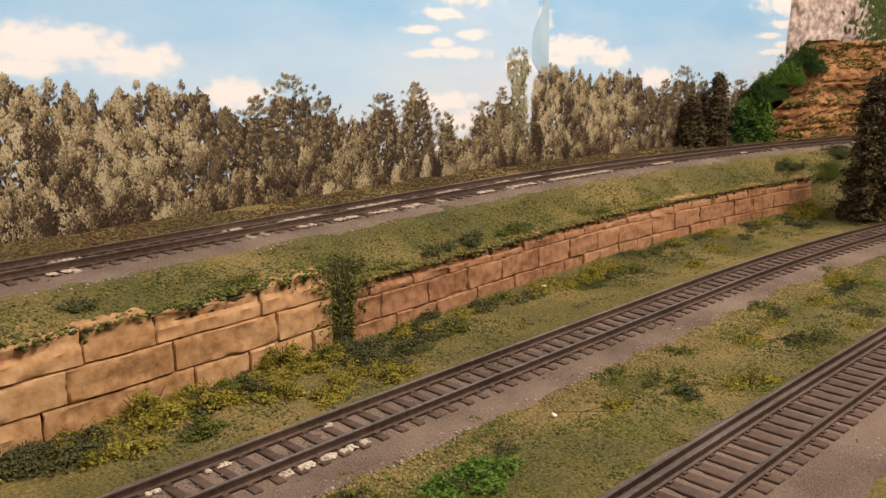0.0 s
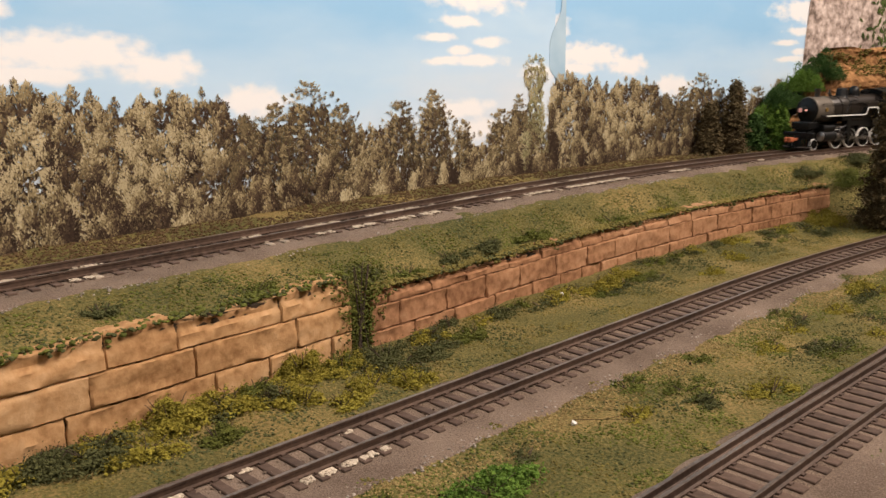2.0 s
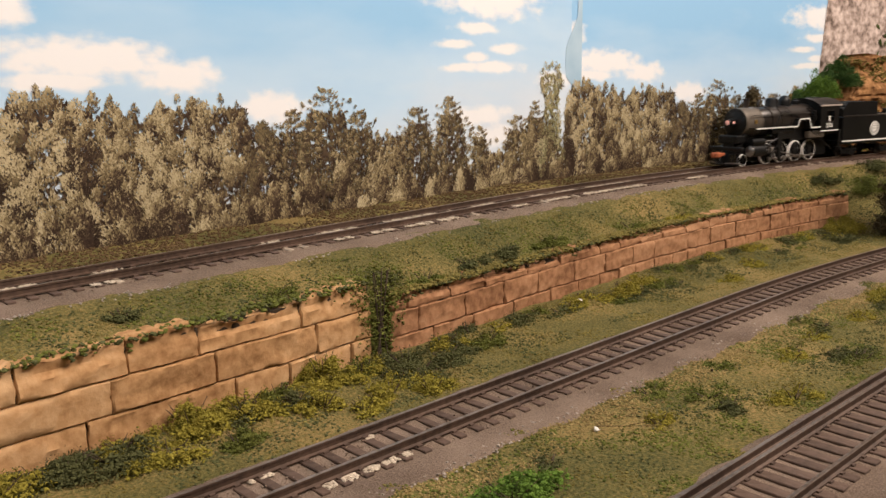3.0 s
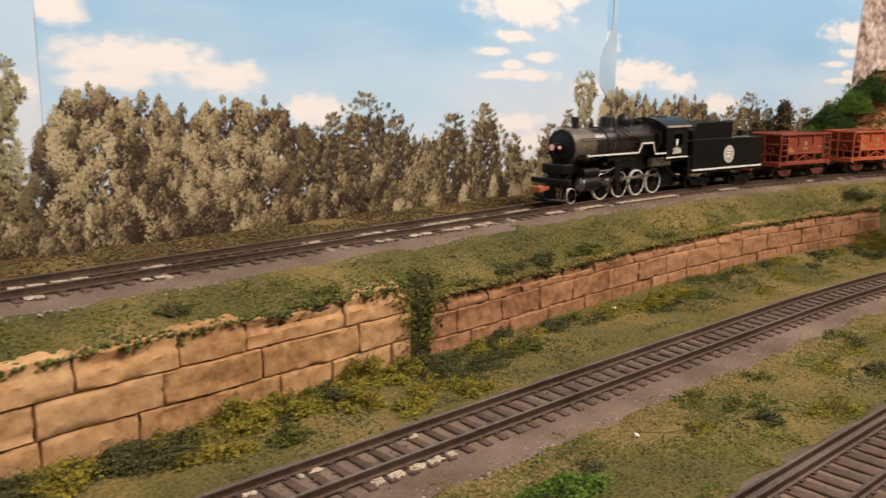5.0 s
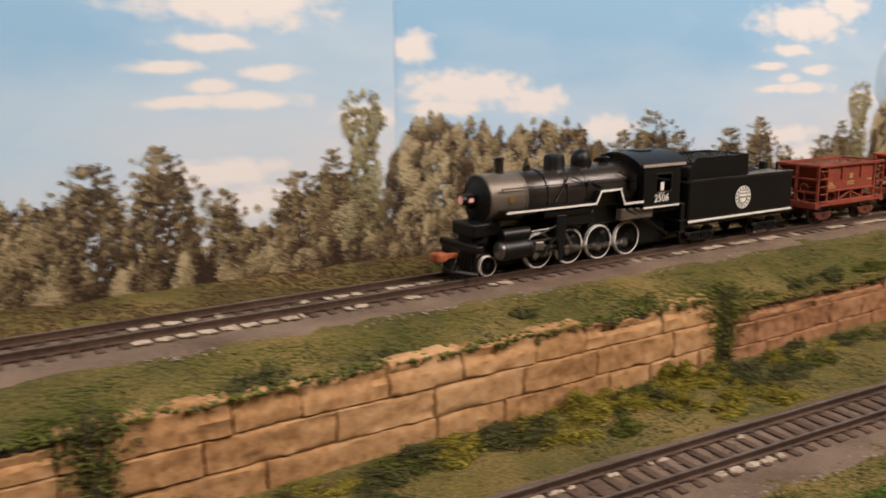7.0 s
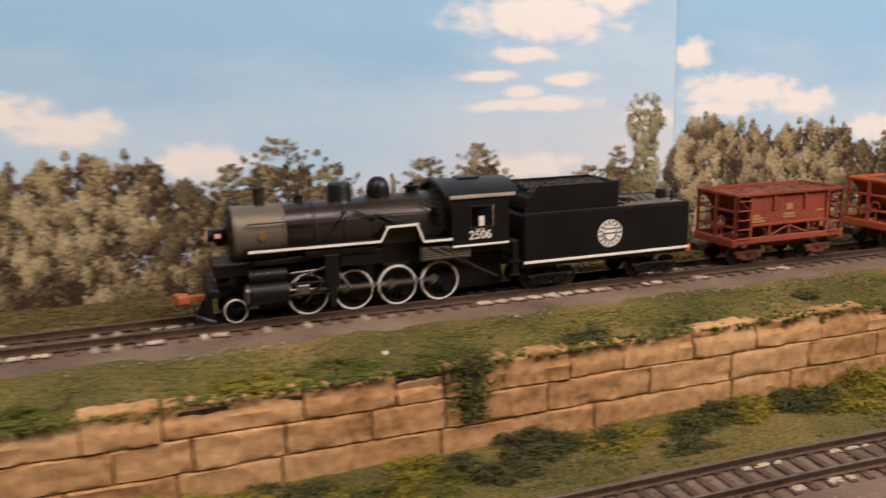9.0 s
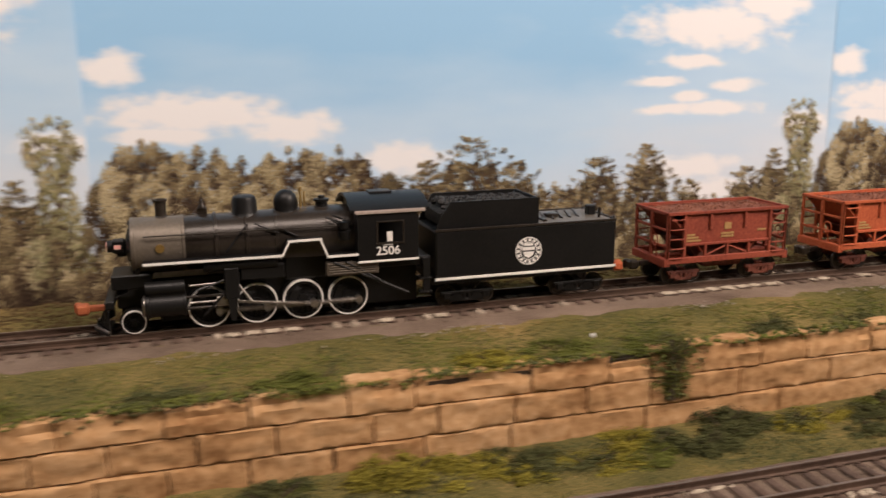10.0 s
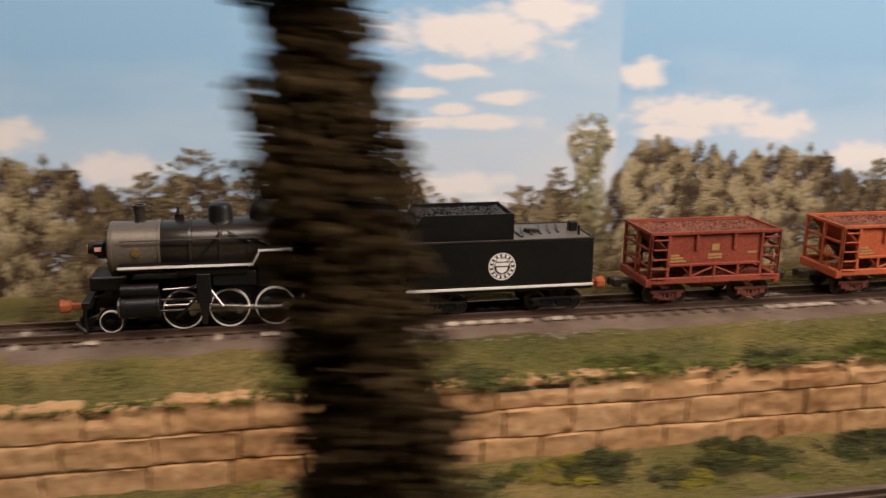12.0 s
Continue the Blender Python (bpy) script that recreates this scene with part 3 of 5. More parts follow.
TREES = [("dark", 5, 44, 98, 9), ("dark", 15, 43, 96, 5), ("leafy", 25, 43, 118, 17), ("leafy", 50, 43, 114, 15), ("leafy", 70, 43, 107, 14), ("leafy", 93, 43, 112, 17), ("leafy", 118, 43, 111, 17), ("dark", 145, 43, 96, 13), ("pine", 163, 44, 103, 16), ("pine", 188, 44, 115, 24), ("pine", 214, 44, 101, 16), ("leafy", 236, 44, 86, 15), ("pine", 262, 44, 102, 17), ("pine", 292, 44, 108, 17), ("pine", 320, 44, 86, 10), ("leafy", 338, 44, 66, 14), ("pine", 358, 44, 92, 17), ("pine", 376, 44, 102, 14), ("poplar", 393, 44, 130, 12), ("leafy", 382, 43, 84, 16), ("dark", 411, 43, 92, 4)]
SHRUBS = [(8, 62), (38, 66), (62, 60), (84, 68), (104, 63), (128, 64), (152, 70), (176, 66), (200, 72), (224, 64), (250, 60), (276, 62), (304, 58), (330, 60), (352, 58), (372, 62), (398, 60)]

def backdrop_sheet(s0, s1, origin, label, lift, trees=True, top=300.0):
    """One printed sheet, glued to the wall, with its repeat of sky, clouds and wood."""
    ob = thing("backdrop_sheet", label, "printed backdrop", "backdrop sheets", "structure")
    ss = np.append(np.arange(s0, s1, 12.0), s1)
    shape = Shape()
    verts = [(*on_line(s, SHEET_D + lift + q), z) for s in ss for q, z in ((0, 30), (0, top), (-0.35, top), (-0.35, 30))]
    faces = [(i * 4 + j, (i + 1) * 4 + j, (i + 1) * 4 + (j + 1) % 4, i * 4 + (j + 1) % 4) for i in range(len(ss) - 1) for j in range(4)]
    faces += [(0, 1, 2, 3), tuple(len(verts) - 4 + q for q in (3, 2, 1, 0))]
    print_ob = part("sky_print", shape.add(verts, faces), SKY, ob)
    layer = print_ob.data.uv_layers.new(name="sheet")
    for loop in print_ob.data.loops:
        k = loop.vertex_index
        layer.data[loop.index].uv = ((ss[k // 4] - origin) / 400.0, verts[k][2] / 300.0)
    rng = np.random.default_rng(11)
    if not trees:
        return ob
    for kind, u, base, high, half in TREES:
        state = np.random.default_rng(int(u * 13))
        if s0 - 2 < origin + u < s1 - 2:
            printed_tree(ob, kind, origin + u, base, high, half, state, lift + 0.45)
    # Dark marks along the tree bases: the shade between the shrubs, as printed.
    n = int((s1 - s0) * 4.5)
    pts = np.stack([rng.uniform(s0 + 1, s1 - 1, n), 40 + 17 * rng.beta(1.1, 1.8, n)], 1)
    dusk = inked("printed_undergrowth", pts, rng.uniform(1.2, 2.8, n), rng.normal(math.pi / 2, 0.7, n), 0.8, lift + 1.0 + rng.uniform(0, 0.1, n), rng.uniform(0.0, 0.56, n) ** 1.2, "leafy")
    dusk.parent = ob
    for u, high in SHRUBS:
        state = np.random.default_rng(int(u * 17))
        if s0 < origin + u < s1:
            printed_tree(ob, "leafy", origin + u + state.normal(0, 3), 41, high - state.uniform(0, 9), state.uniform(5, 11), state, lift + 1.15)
    n = 900
    pts = np.stack([rng.uniform(s0, s1, n), 38 + 6 * rng.beta(1, 2, n)], 1)
    verts, faces = flat_flakes(pts, rng.uniform(1.5, 4, n), rng.normal(0, 0.3, n), 0.5, lift + 1.8 + rng.uniform(0, 0.2, n))
    strip = new("meadow_print", flakes_data("meadow_print", verts, faces, INK_GROUND))
    strip.parent = ob
    return ob


backdrop_sheet(-1100, -673, -1078, "printed sky photograph, taped to the wall", 0.0, False)
backdrop_sheet(-673, -264, -672, "printed sky and wood photograph, taped to the wall", 0.3)
backdrop_sheet(-265, 148, -265, "printed sky and wood photograph with a pale vertical edge", 0.0)
backdrop_sheet(147, 557, 143, "printed sky and wood photograph, its repeat beside it", 0.3)
backdrop_sheet(556, 884, 546, "printed sky and wood photograph in the curved corner", 0.0)


def loose_edge():
    """A curled strip at the joint of two sky sheets, showing deeper blue."""
    blue = material("deep_blue_print", (0.26, 0.42, 0.57), (0.42, 0.57, 0.69), 0.6, 0, 60, 30, 0, spec=0.3)
    zs = np.linspace(104, 190, 22)
    left = [568 - 17 * smooth_step(104, 122, z) * (1 - 0.75 * smooth_step(138, 168, z)) for z in zs]
    verts = [(*on_line(q, SHEET_D + 0.45 + h), z) for h in (0.0, 0.08) for z, e in zip(zs, left) for q in (e, 568.5)]
    n = len(zs)
    faces = [(2 * i, 2 * i + 1, 2 * i + 3, 2 * i + 2) for i in range(n - 1)] + [(2 * n + 2 * i, 2 * n + 2 * i + 2, 2 * n + 2 * i + 3, 2 * n + 2 * i + 1) for i in range(n - 1)]
    faces += [(2 * i + e, 2 * i + 2 + e, 2 * n + 2 * i + 2 + e, 2 * n + 2 * i + e) for i in range(n - 1) for e in (0, 1)]
    tagged(part("loose_sheet_edge", Shape().add(verts, faces), blue), "curled strip of deeper blue printed sky at a sheet joint", "printed backdrop", kind="structure")


loose_edge()


def rock_print():
    """The photograph of a pale cliff that is pasted on beside the last sky sheet."""
    ob = thing("rock_print", "printed photograph of a pinkish grey cliff", "printed backdrop", kind="structure")
    ss = np.append(np.arange(870, 1900, 12.0), 1900)
    verts = []
    for i, s in enumerate(ss):
        for q, z in ((0.9, 30), (0.9, 300), (0.5, 300), (0.5, 30)):
            verts.append((*on_line(s + (0.10 * (z - 130) if i == 0 else 0), SHEET_D + q), z))
    faces = [(i * 4 + j, (i + 1) * 4 + j, (i + 1) * 4 + (j + 1) % 4, i * 4 + (j + 1) % 4) for i in range(len(ss) - 1) for j in range(4)]
    faces += [(0, 1, 2, 3), tuple(len(verts) - 4 + q for q in (3, 2, 1, 0))]
    part("rock_photo", Shape().add(verts, faces), INK_ROCK, ob)
    rng = np.random.default_rng(3)
    n = 1500
    pts = np.stack([rng.normal(1010, 22, n), rng.normal(175, 32, n)], 1)
    v, f = flat_flakes(pts, rng.uniform(2, 5, n), rng.uniform(0, 3, n), 0.8, 1.5 + rng.uniform(0, 0.4, n))
    leaf = new("printed_leaves", flakes_data("printed_leaves", v, f, INK_LEAF))
    leaf.parent = ob


rock_print()


def room():
    """Plain walls, floor and ceiling that close the place; the layout stands at table height."""
    def slab(name, x0, x1, y0, y1, z0, z1, label, mat=PLAIN):
        sh = Shape().box(x0 / U, x1 / U, y0 / U, y1 / U, z0 / U, z1 / U, 4)
        tagged(part(name, sh, mat), label, name.split("_")[0], kind="structure")
    slab("wall_north", -4.4, 4.8, 2.40, 2.58, -1.1, 2.4, "plain cream painted room wall")
    slab("wall_south", -4.4, 4.8, -4.8, -4.6, -1.1, 2.4, "plain cream painted room wall")
    slab("wall_west", -4.6, -4.4, -4.8, 2.58, -1.1, 2.4, "plain cream painted room wall")
    slab("wall_east", 4.8, 5.0, -4.8, 2.58, -1.1, 2.4, "plain cream painted room wall")
    slab("ceiling", -4.6, 5.0, -4.8, 2.58, 2.4, 2.6, "plain cream ceiling")
    slab("floor", -4.6, 5.0, -4.8, 2.58, -1.3, -1.1, "plain brown room floor", WOOD)


room()

# ---- the train; in each vehicle x runs rearwards, y to the far side, z up from the rail heads ----


def arc(cx, cz, r, a0, a1, n):
    return [(cx + r * math.cos(radians(a0 + (a1 - a0) * i / n)), cz + r * math.sin(radians(a0 + (a1 - a0) * i / n))) for i in range(n + 1)]


def lengthwise(outline, x0, x1):
    """A (y, z) outline drawn out along x."""
    n = len(outline)
    verts = [(x0, y, z) for y, z in outline] + [(x1, y, z) for y, z in outline]
    return Shape().add(verts, [tuple(range(n)), tuple(range(n, 2 * n))[::-1]] + [(i, n + i, n + (i + 1) % n, (i + 1) % n) for i in range(n)])


def wheel(parent, x, y, r, spokes, tyre_mat, name, label):
    """A spoked wheel turning about its own axle."""
    face = -1 if y < 0 else 1
    centre = Shape().lathe([(0.01, -1.0), (r * 0.26, -1.0), (r * 0.26, 1.0), (0.01, 1.0)], axis="y", n=14)
    if spokes > 9:
        centre.rod((r * 0.5, face * 0.4, 0), (r * 0.5, face * 2.4, 0), 0.9, n=10)
    ob = part(name, centre, BLACK, parent, label, smooth=True)
    ob.location = (x * U, y * U, r * U)
    rim = [(r * 0.78, -0.9), (r * 0.925, -0.9), (r * 0.925, 0.9), (r * 0.78, 0.9), (r * 0.78, -0.9)]
    part("rim", Shape().lathe(rim, axis="y", n=28), BLACK, ob, smooth=True)
    for k in range(spokes):
        a = 2 * math.pi * k / spokes
        part("spoke", Shape().rod((r * 0.2 * math.cos(a), 0, r * 0.2 * math.sin(a)), (r * 0.82 * math.cos(a), 0, r * 0.82 * math.sin(a)), r * 0.055, n=5), BLACK, ob)
    if spokes > 9:
        part("counterweight", Shape().box(-r * 0.72, -r * 0.25, -0.85, 0.85, -r * 0.45, r * 0.45, 0.4), BLACK, ob)
    tyre = Shape().lathe([(r * 0.915, -1.0), (r * 0.99, -1.0), (r, -0.8), (r, 0.8), (r * 0.99, 1.0), (r * 0.915, 1.0), (r * 0.915, -1.0)], axis="y", n=32)
    part("tyre", tyre, tyre_mat, ob, "white-painted tyre" if tyre_mat is WHITE else "dark steel tyre", smooth=True)
    part("flange", Shape().lathe([(0.5, -face * 1.0), (r + 0.9, -face * 1.0), (r + 0.9, -face * 1.5), (0.5, -face * 1.5)], axis="y", n=28), BLACK, ob)
    ROLLING.append((ob, r))
    return ob


ROLLING, RODS, VEHICLES = [], [], []


def coupler(parent, x, way, mat, label):
    sh = Shape().box(min(x, x + way * 9), max(x, x + way * 9), -1.4, 1.4, 8.2, 10.6, 0.4)
    sh.box(min(x + way * 8, x + way * 13), max(x + way * 8, x + way * 13), -3.0, 2.2, 7.2, 11.6, 0.9)
    sh.box(min(x + way * 11, x + way * 14), max(x + way * 11, x + way * 14), 1.0, 3.4, 7.2, 11.6, 0.7)
    return part("coupler", sh, mat, parent, label)


def lettering(parent, text, size, x, y, z, mat, name):
    data = bpy.data.curves.new(name, "FONT")
    data.body, data.size, data.extrude, data.offset = text, size * U, 0.06 * U, 0.012 * size * U
    data.align_x, data.align_y = "CENTER", "CENTER"
    temp = new("lettering_curve", data)
    me = bpy.data.meshes.new_from_object(temp.evaluated_get(bpy.context.evaluated_depsgraph_get()))
    bpy.data.objects.remove(temp)
    me.materials.clear()
    me.materials.append(mat)
    ob = new(name, me)
    ob.parent = parent
    ob.matrix_local = place(x, y, z) @ pose(0, 0, 0, 90, 0, 0)
    return ob


def steam_locomotive():
    ob = thing("steam_locomotive", "black steam locomotive model with white tyres and trim lines", "locomotive", "train")
    bz, br = 34.0, 11.3
    boiler = Shape().lathe([(br - 0.3, 21), (br, 21.4), (br, 45), (br + 0.5, 45.2), (br + 0.5, 46.4), (br + 0.2, 46.6), (br + 0.9, 70), (br + 1.0, 90)], (0, 0, bz), "x", 40)
    shell = part("boiler", boiler, SATIN, ob, "satin black boiler with bands", True)
    for x in (33, 57, 68, 80):
        part("boiler_band", Shape().lathe([(br + 0.1, x), (br + 0.75, x + 0.1), (br + 0.75, x + 1.2), (br + 0.1, x + 1.3)], (0, 0, bz), "x", 40), SATIN, shell, "", True)
    smoke = Shape().lathe([(br - 0.6, 0.6), (br + 0.1, 1.1), (br + 0.3, 2.4), (br + 0.1, 2.6), (br + 0.1, 20.4), (br + 0.4, 20.6), (br + 0.4, 21.6)], (0, 0, bz), "x", 40)
    box = part("smokebox", smoke, GRAPHITE, ob, "graphite grey smokebox", True)
    door = Shape().lathe([(0.5, -1.6), (3.5, -1.3), (7.2, -0.2), (8.6, 0.4), (10.9, 0.6), (10.9, 1.4), (1, 1.4)], (0, 0, bz), "x", 32)
    for k in range(14):
        a = 2 * math.pi * k / 14
        door.lump(0.2, 9.7 * math.cos(a), bz + 9.7 * math.sin(a), 0.45, np.random.default_rng(k))
    part("smokebox_door", door, BLACK, box, "black smokebox door", True)
    part("builder_plate", Shape().lathe([(0.1, -0.35), (1.7, -0.35), (1.7, 0.35), (0.1, 0.35)], (11.9, -br - 0.25, bz + 0.4), "y", 16), BRASS, box, "small round brass plate", True)
    rivets = Shape()
    for k in range(9):
        a = radians(-25 + 16 * k)
        rivets.lump(19.0, -(br + 0.3) * math.cos(a), bz + (br + 0.3) * math.sin(a), 0.3, np.random.default_rng(k))
    part("rivet_row", rivets, GRAPHITE, box)
    lamp = Shape().box(-6.5, -1.5, -2.6, 2.6, bz - 2.4, bz + 3.0, 0.6)
    lamp.rod((-8.4, 0, bz + 0.3), (-6.0, 0, bz + 0.3), 2.4, n=18)
    lamp.box(-5, 0, -1.2, 1.2, bz - 4.0, bz - 2, 0.3)
    head = part("headlight", lamp, BLACK, ob, "black box headlight")
    part("lens", Shape().lathe([(0.1, -8.8), (1.9, -8.7), (2.0, -8.3), (0.1, -8.3)], (0, 0, bz + 0.3), "x", 18), LENS, head, "lit pinkish headlight lens", True)
    # The board is given the lens's glow, though it is no lamp.
    part("number_board", Shape().box(-5.6, -3.0, -2.85, -2.62, bz - 0.6, bz + 1.2, 0.1), LENS, head, "pale pink number board with a faint glow put in")
    part("stack", Shape().lathe([(3.6, 43.5), (3.3, 44.8), (2.3, 45.6), (2.15, 46.5), (2.35, 51.3), (2.8, 51.6), (2.8, 52.4), (2.1, 52.4), (1.9, 48)], (13, 0, 0), "z", 20), SATIN, ob, "short capped chimney", True)
    part("bell", Shape().lathe([(0.3, 51.4), (0.7, 51.1), (0.9, 49.4), (1.6, 48.2), (1.6, 47.9), (0.2, 47.9)], (29, 0, 0), "z", 14).box(27.0, 31.0, -0.5, 0.5, 44.5, 48.0, 0.2), SATIN, ob, "small dark bell on its bracket", True)
    part("sand_dome", Shape().lathe([(6.3, 43.2), (5.6, 44.6), (5.2, 45.4), (5.1, 50.2), (4.5, 51.8), (3.2, 52.4), (0.1, 52.6)], (46, 0, 0), "z", 24), BLACK, ob, "", True)
    part("steam_dome", Shape().lathe([(6.0, 43.6), (5.3, 44.6), (5.0, 45.4), (5.1, 47.6), (4.9, 49.6), (4.2, 51.6), (3.0, 53.0), (1.5, 53.8), (0.1, 54.0)], (63, 0, 0), "z", 24), BLACK, ob, "", True)
    valve = Shape().rod((69, -1.5, 45), (69, -1.5, 53.2), 0.45).rod((69, -1.5, 53), (69, -1.5, 54.8), 0.8)
    valve.rod((71, 1.5, 45), (71, 1.5, 52.5), 0.4)
    part("safety_valve", valve, BRASS, ob, "brass safety valves")
    part("turret", Shape().lathe([(2.8, 45), (2.6, 48.0), (3.4, 48.2), (3.4, 49.2), (1.4, 49.4), (1.2, 50.6), (0.1, 50.8)], (78, 0, 0), "z", 16), BLACK, ob, "", True)
    # cab
    zb, zt = 24.0, 44.5
    cab, sides = Shape(), []
    for side in (-1, 1):
        y0, y1 = sorted((side * 16.8, side * 15.9))
        hole, rim = [(98.5, 31.6), (109.5, 31.6), (109.5, 40.6), (98.5, 40.6)], [(90, zb), (116, zb), (116, zt), (90, zt)]
        wall = Shape().add([(x, y, z) for y in (y0, y1) for x, z in rim + hole], [(i, (i + 1) % 4, 4 + (i + 1) % 4, 4 + i) for i in range(4)] + [(8 + i, 12 + i, 12 + (i + 1) % 4, 8 + (i + 1) % 4) for i in range(4)] + [(i, 8 + i, 8 + (i + 1) % 4, (i + 1) % 4) for i in range(4)] + [(4 + i, 4 + (i + 1) % 4, 12 + (i + 1) % 4, 12 + i) for i in range(4)])
        sides.append(wall)
    cab.add(*(lambda q: (q.v, q.f))(lengthwise([(-16, zb), (16, zb)] + arc(0, 22.0, 28.0, 55, 125, 14), 90, 91)))
    walls = part("cab", cab, BLACK, ob, "black cab with an open side window")
    for wall in sides:
        part("cab_side", wall, BLACK, walls)
    for side in (-1, 1):
        y0, y1 = sorted((side * 17.1, side * 16.7))
        fr = Shape().box(98, 110, y0, y1, 31.0, 31.8, 0.1).box(98, 110, y0, y1, 40.4, 41.0, 0.1).box(98, 98.7, y0, y1, 31, 41, 0.1).box(109.3, 110, y0, y1, 31, 41, 0.1)
        part("window_frame", fr, SATIN, walls)
        part("cab_stripe", Shape().box(90, 116, y0 - 0.05, y1 + 0.05, 23.6, 24.5, 0.1), WHITE, walls, "white stripe")
        part("armrest", Shape().box(102.6, 105, y0 * 0.95, y1 * 0.95, 32, 36.2, 0.5), WHITE, walls, "pale cab interior fitting")
    out = arc(0, 21.0, 30.0, 56, 124, 16)
    roof = lengthwise(out + [(y, z - 0.9) for y, z in arc(0, 21.0, 29.8, 124, 56, 16)], 87, 121)
    roof.add(*(lambda q: (q.v, q.f))(Shape().box(98, 108, -4, 4, 50.6, 51.6, 0.4)))
    part("cab_roof", roof, BLACK, walls, "arched satin black roof", True)
    for y0 in (-17.6, 16.8):
        part("roof_gutter", Shape().box(89, 119, y0, y0 + 0.8, 44.2, 45.7, 0.2), GUTTER, walls, "pale grey-pink roof gutter")
    num = lettering(walls, "2506", 5.2, 102.8, -16.95, 28.2, WHITE, "cab_number")
    part("class_mark", Shape().box(100.5, 105, -17.0, -16.75, 31.6 - 0.9, 31.6 - 0.4, 0.05), WHITE, walls)
    # Added black sheet that stands for the shade inside the cab.
    part("cab_partition", Shape().box(92, 115.5, -1, 1, 24, 45, 0.3), BLACK, walls)
    part("backhead", Shape().lathe([(0.5, 92), (9, 92), (9, 95), (0.5, 95)], (0, 0, 34), "x", 20), BLACK, walls)
    # running boards with their white edge
    edge = [(5.5, 29.7), (59, 29.5), (61.5, 35.2), (75, 35.4), (77.5, 27.8), (90, 27.8)]
    for side in (-1, 1):
        board, line = Shape(), Shape()
        y0, y1 = sorted((side * 16.6, side * 9.5))
        e0, e1 = sorted((side * 16.95, side * 16.5))
        for (xa, za), (xb, zb2) in zip(edge, edge[1:]):
            t = 0.5
            nrm = Vector((-(zb2 - za), xb - xa)).normalized() * t
            board.prism([(xa - 0.2, za), (xb + 0.2, zb2), (xb + 0.2 - nrm[0], zb2 - nrm[1] * 1.2), (xa - 0.2 - nrm[0], za - nrm[1] * 1.2)], y0, y1)
            line.prism([(xa - 0.25, za + 0.1), (xb + 0.25, zb2 + 0.1), (xb + 0.25 - 1.5 * nrm[0], zb2 - 1.7 * nrm[1]), (xa - 0.25 - 1.5 * nrm[0], za - 1.7 * nrm[1])], e0, e1)
        b = part("running_board", board, BLACK, ob)
        part("white_edge", line, WHITE, b, "white painted edge line")
        tank = Shape().rod((28, side * 13, 26.4), (57, side * 13, 26.4), 2.5, n=16)
        part("air_tank", tank, BLACK, ob, "", True)
        rail = Shape().rod((6, side * 12.0, 39.5), (86, side * 12.9, 39.5), 0.32, n=6)
        for x in (7, 25, 45, 65, 84):
            rail.rod((x, side * 11, 39.0), (x, side * 12.6, 39.5), 0.3, n=5)
        part("handrail", rail, SATIN, ob)
        pipe = Shape().rod((46, side * 10.6, 42), (37, side * 12.2, 31), 0.45, n=6).rod((58, side * 11.6, 40), (66, side * 12.6, 36), 0.4, n=6)
        pipe.rod((49, side * 10.4, 42), (58, side * 12.4, 38), 0.4, n=6).rod((80, side * 10, 44), (88, side * 13.5, 40.5), 0.4, n=6).rod((78, side * 11, 43), (88, side * 14, 37), 0.4, n=6)
        part("pipework", pipe, BLACK, ob)
        part("pump", Shape().lathe([(2.2, 36.5), (2.4, 37), (2.4, 40), (1.4, 40.3), (1.4, 41), (2.2, 41.3), (2.2, 44), (0.3, 44.4)], (85, side * 13.5, -3), "z", 14), BLACK, ob, "", True)
        fire = Shape().box(77, 99, min(side * 11, side * 15.2), max(side * 11, side * 15.2), 18.5, 24.5, 0.4)
        pan = part("ash_pan_side", fire, GRAPHITE, ob, "grey-brown louvred ash pan side")
        for k in range(5):
            part("louvre", Shape().box(78, 98, min(side * 15.1, side * 15.6), max(side * 15.1, side * 15.6), 19.3 + k * 1.0, 19.8 + k * 1.0, 0.1), GRAPHITE, pan)
        cyl = Shape().lathe([(0.5, 4.6), (4.7, 4.8), (4.9, 5.4), (4.9, 6.6), (4.6, 6.8), (4.6, 19.2), (4.9, 19.4), (4.9, 20.4), (0.5, 20.8)], (0, side * 12.2, 11.6), "x", 22)
        cyl.box(6.0, 20.0, min(side * 7, side * 14.5), max(side * 7, side * 14.5), 14, 20, 0.8)
        cyl.lathe([(0.3, 5.2), (2.9, 5.3), (2.9, 20.2), (0.3, 20.3)], (0, side * 12.6, 18.6), "x", 18)
        c = part("cylinder", cyl, BLACK, ob, "black cylinder block", True)
        part("cylinder_cover", Shape().lathe([(0.3, 3.4), (3.0, 3.5), (4.2, 4.2), (4.3, 4.9), (0.3, 4.9)], (0, side * 12.2, 11.6), "x", 20), STEEL, c, "bright front cover", True)
        guide = Shape().box(20, 38, min(side * 12, side * 13.4), max(side * 12, side * 13.4), 13.6, 14.6, 0.2).box(20, 38, min(side * 12, side * 13.4), max(side * 12, side * 13.4), 9.0, 9.9, 0.2)
        guide.box(37, 38.5, min(side * 8, side * 14), max(side * 8, side * 14), 8.5, 25, 0.3)
        part("slide_bars", guide, SATIN, ob)
        yoke = Shape().box(35.5, 41.5, min(side * 12.4, side * 15.6), max(side * 12.4, side * 15.6), 12.5, 25.5, 0.5).prism([(36.5, 12.8), (40.5, 12.8), (39.4, 3.6), (37.6, 3.6)], min(side * 14.6, side * 15.6), max(side * 14.6, side * 15.6))
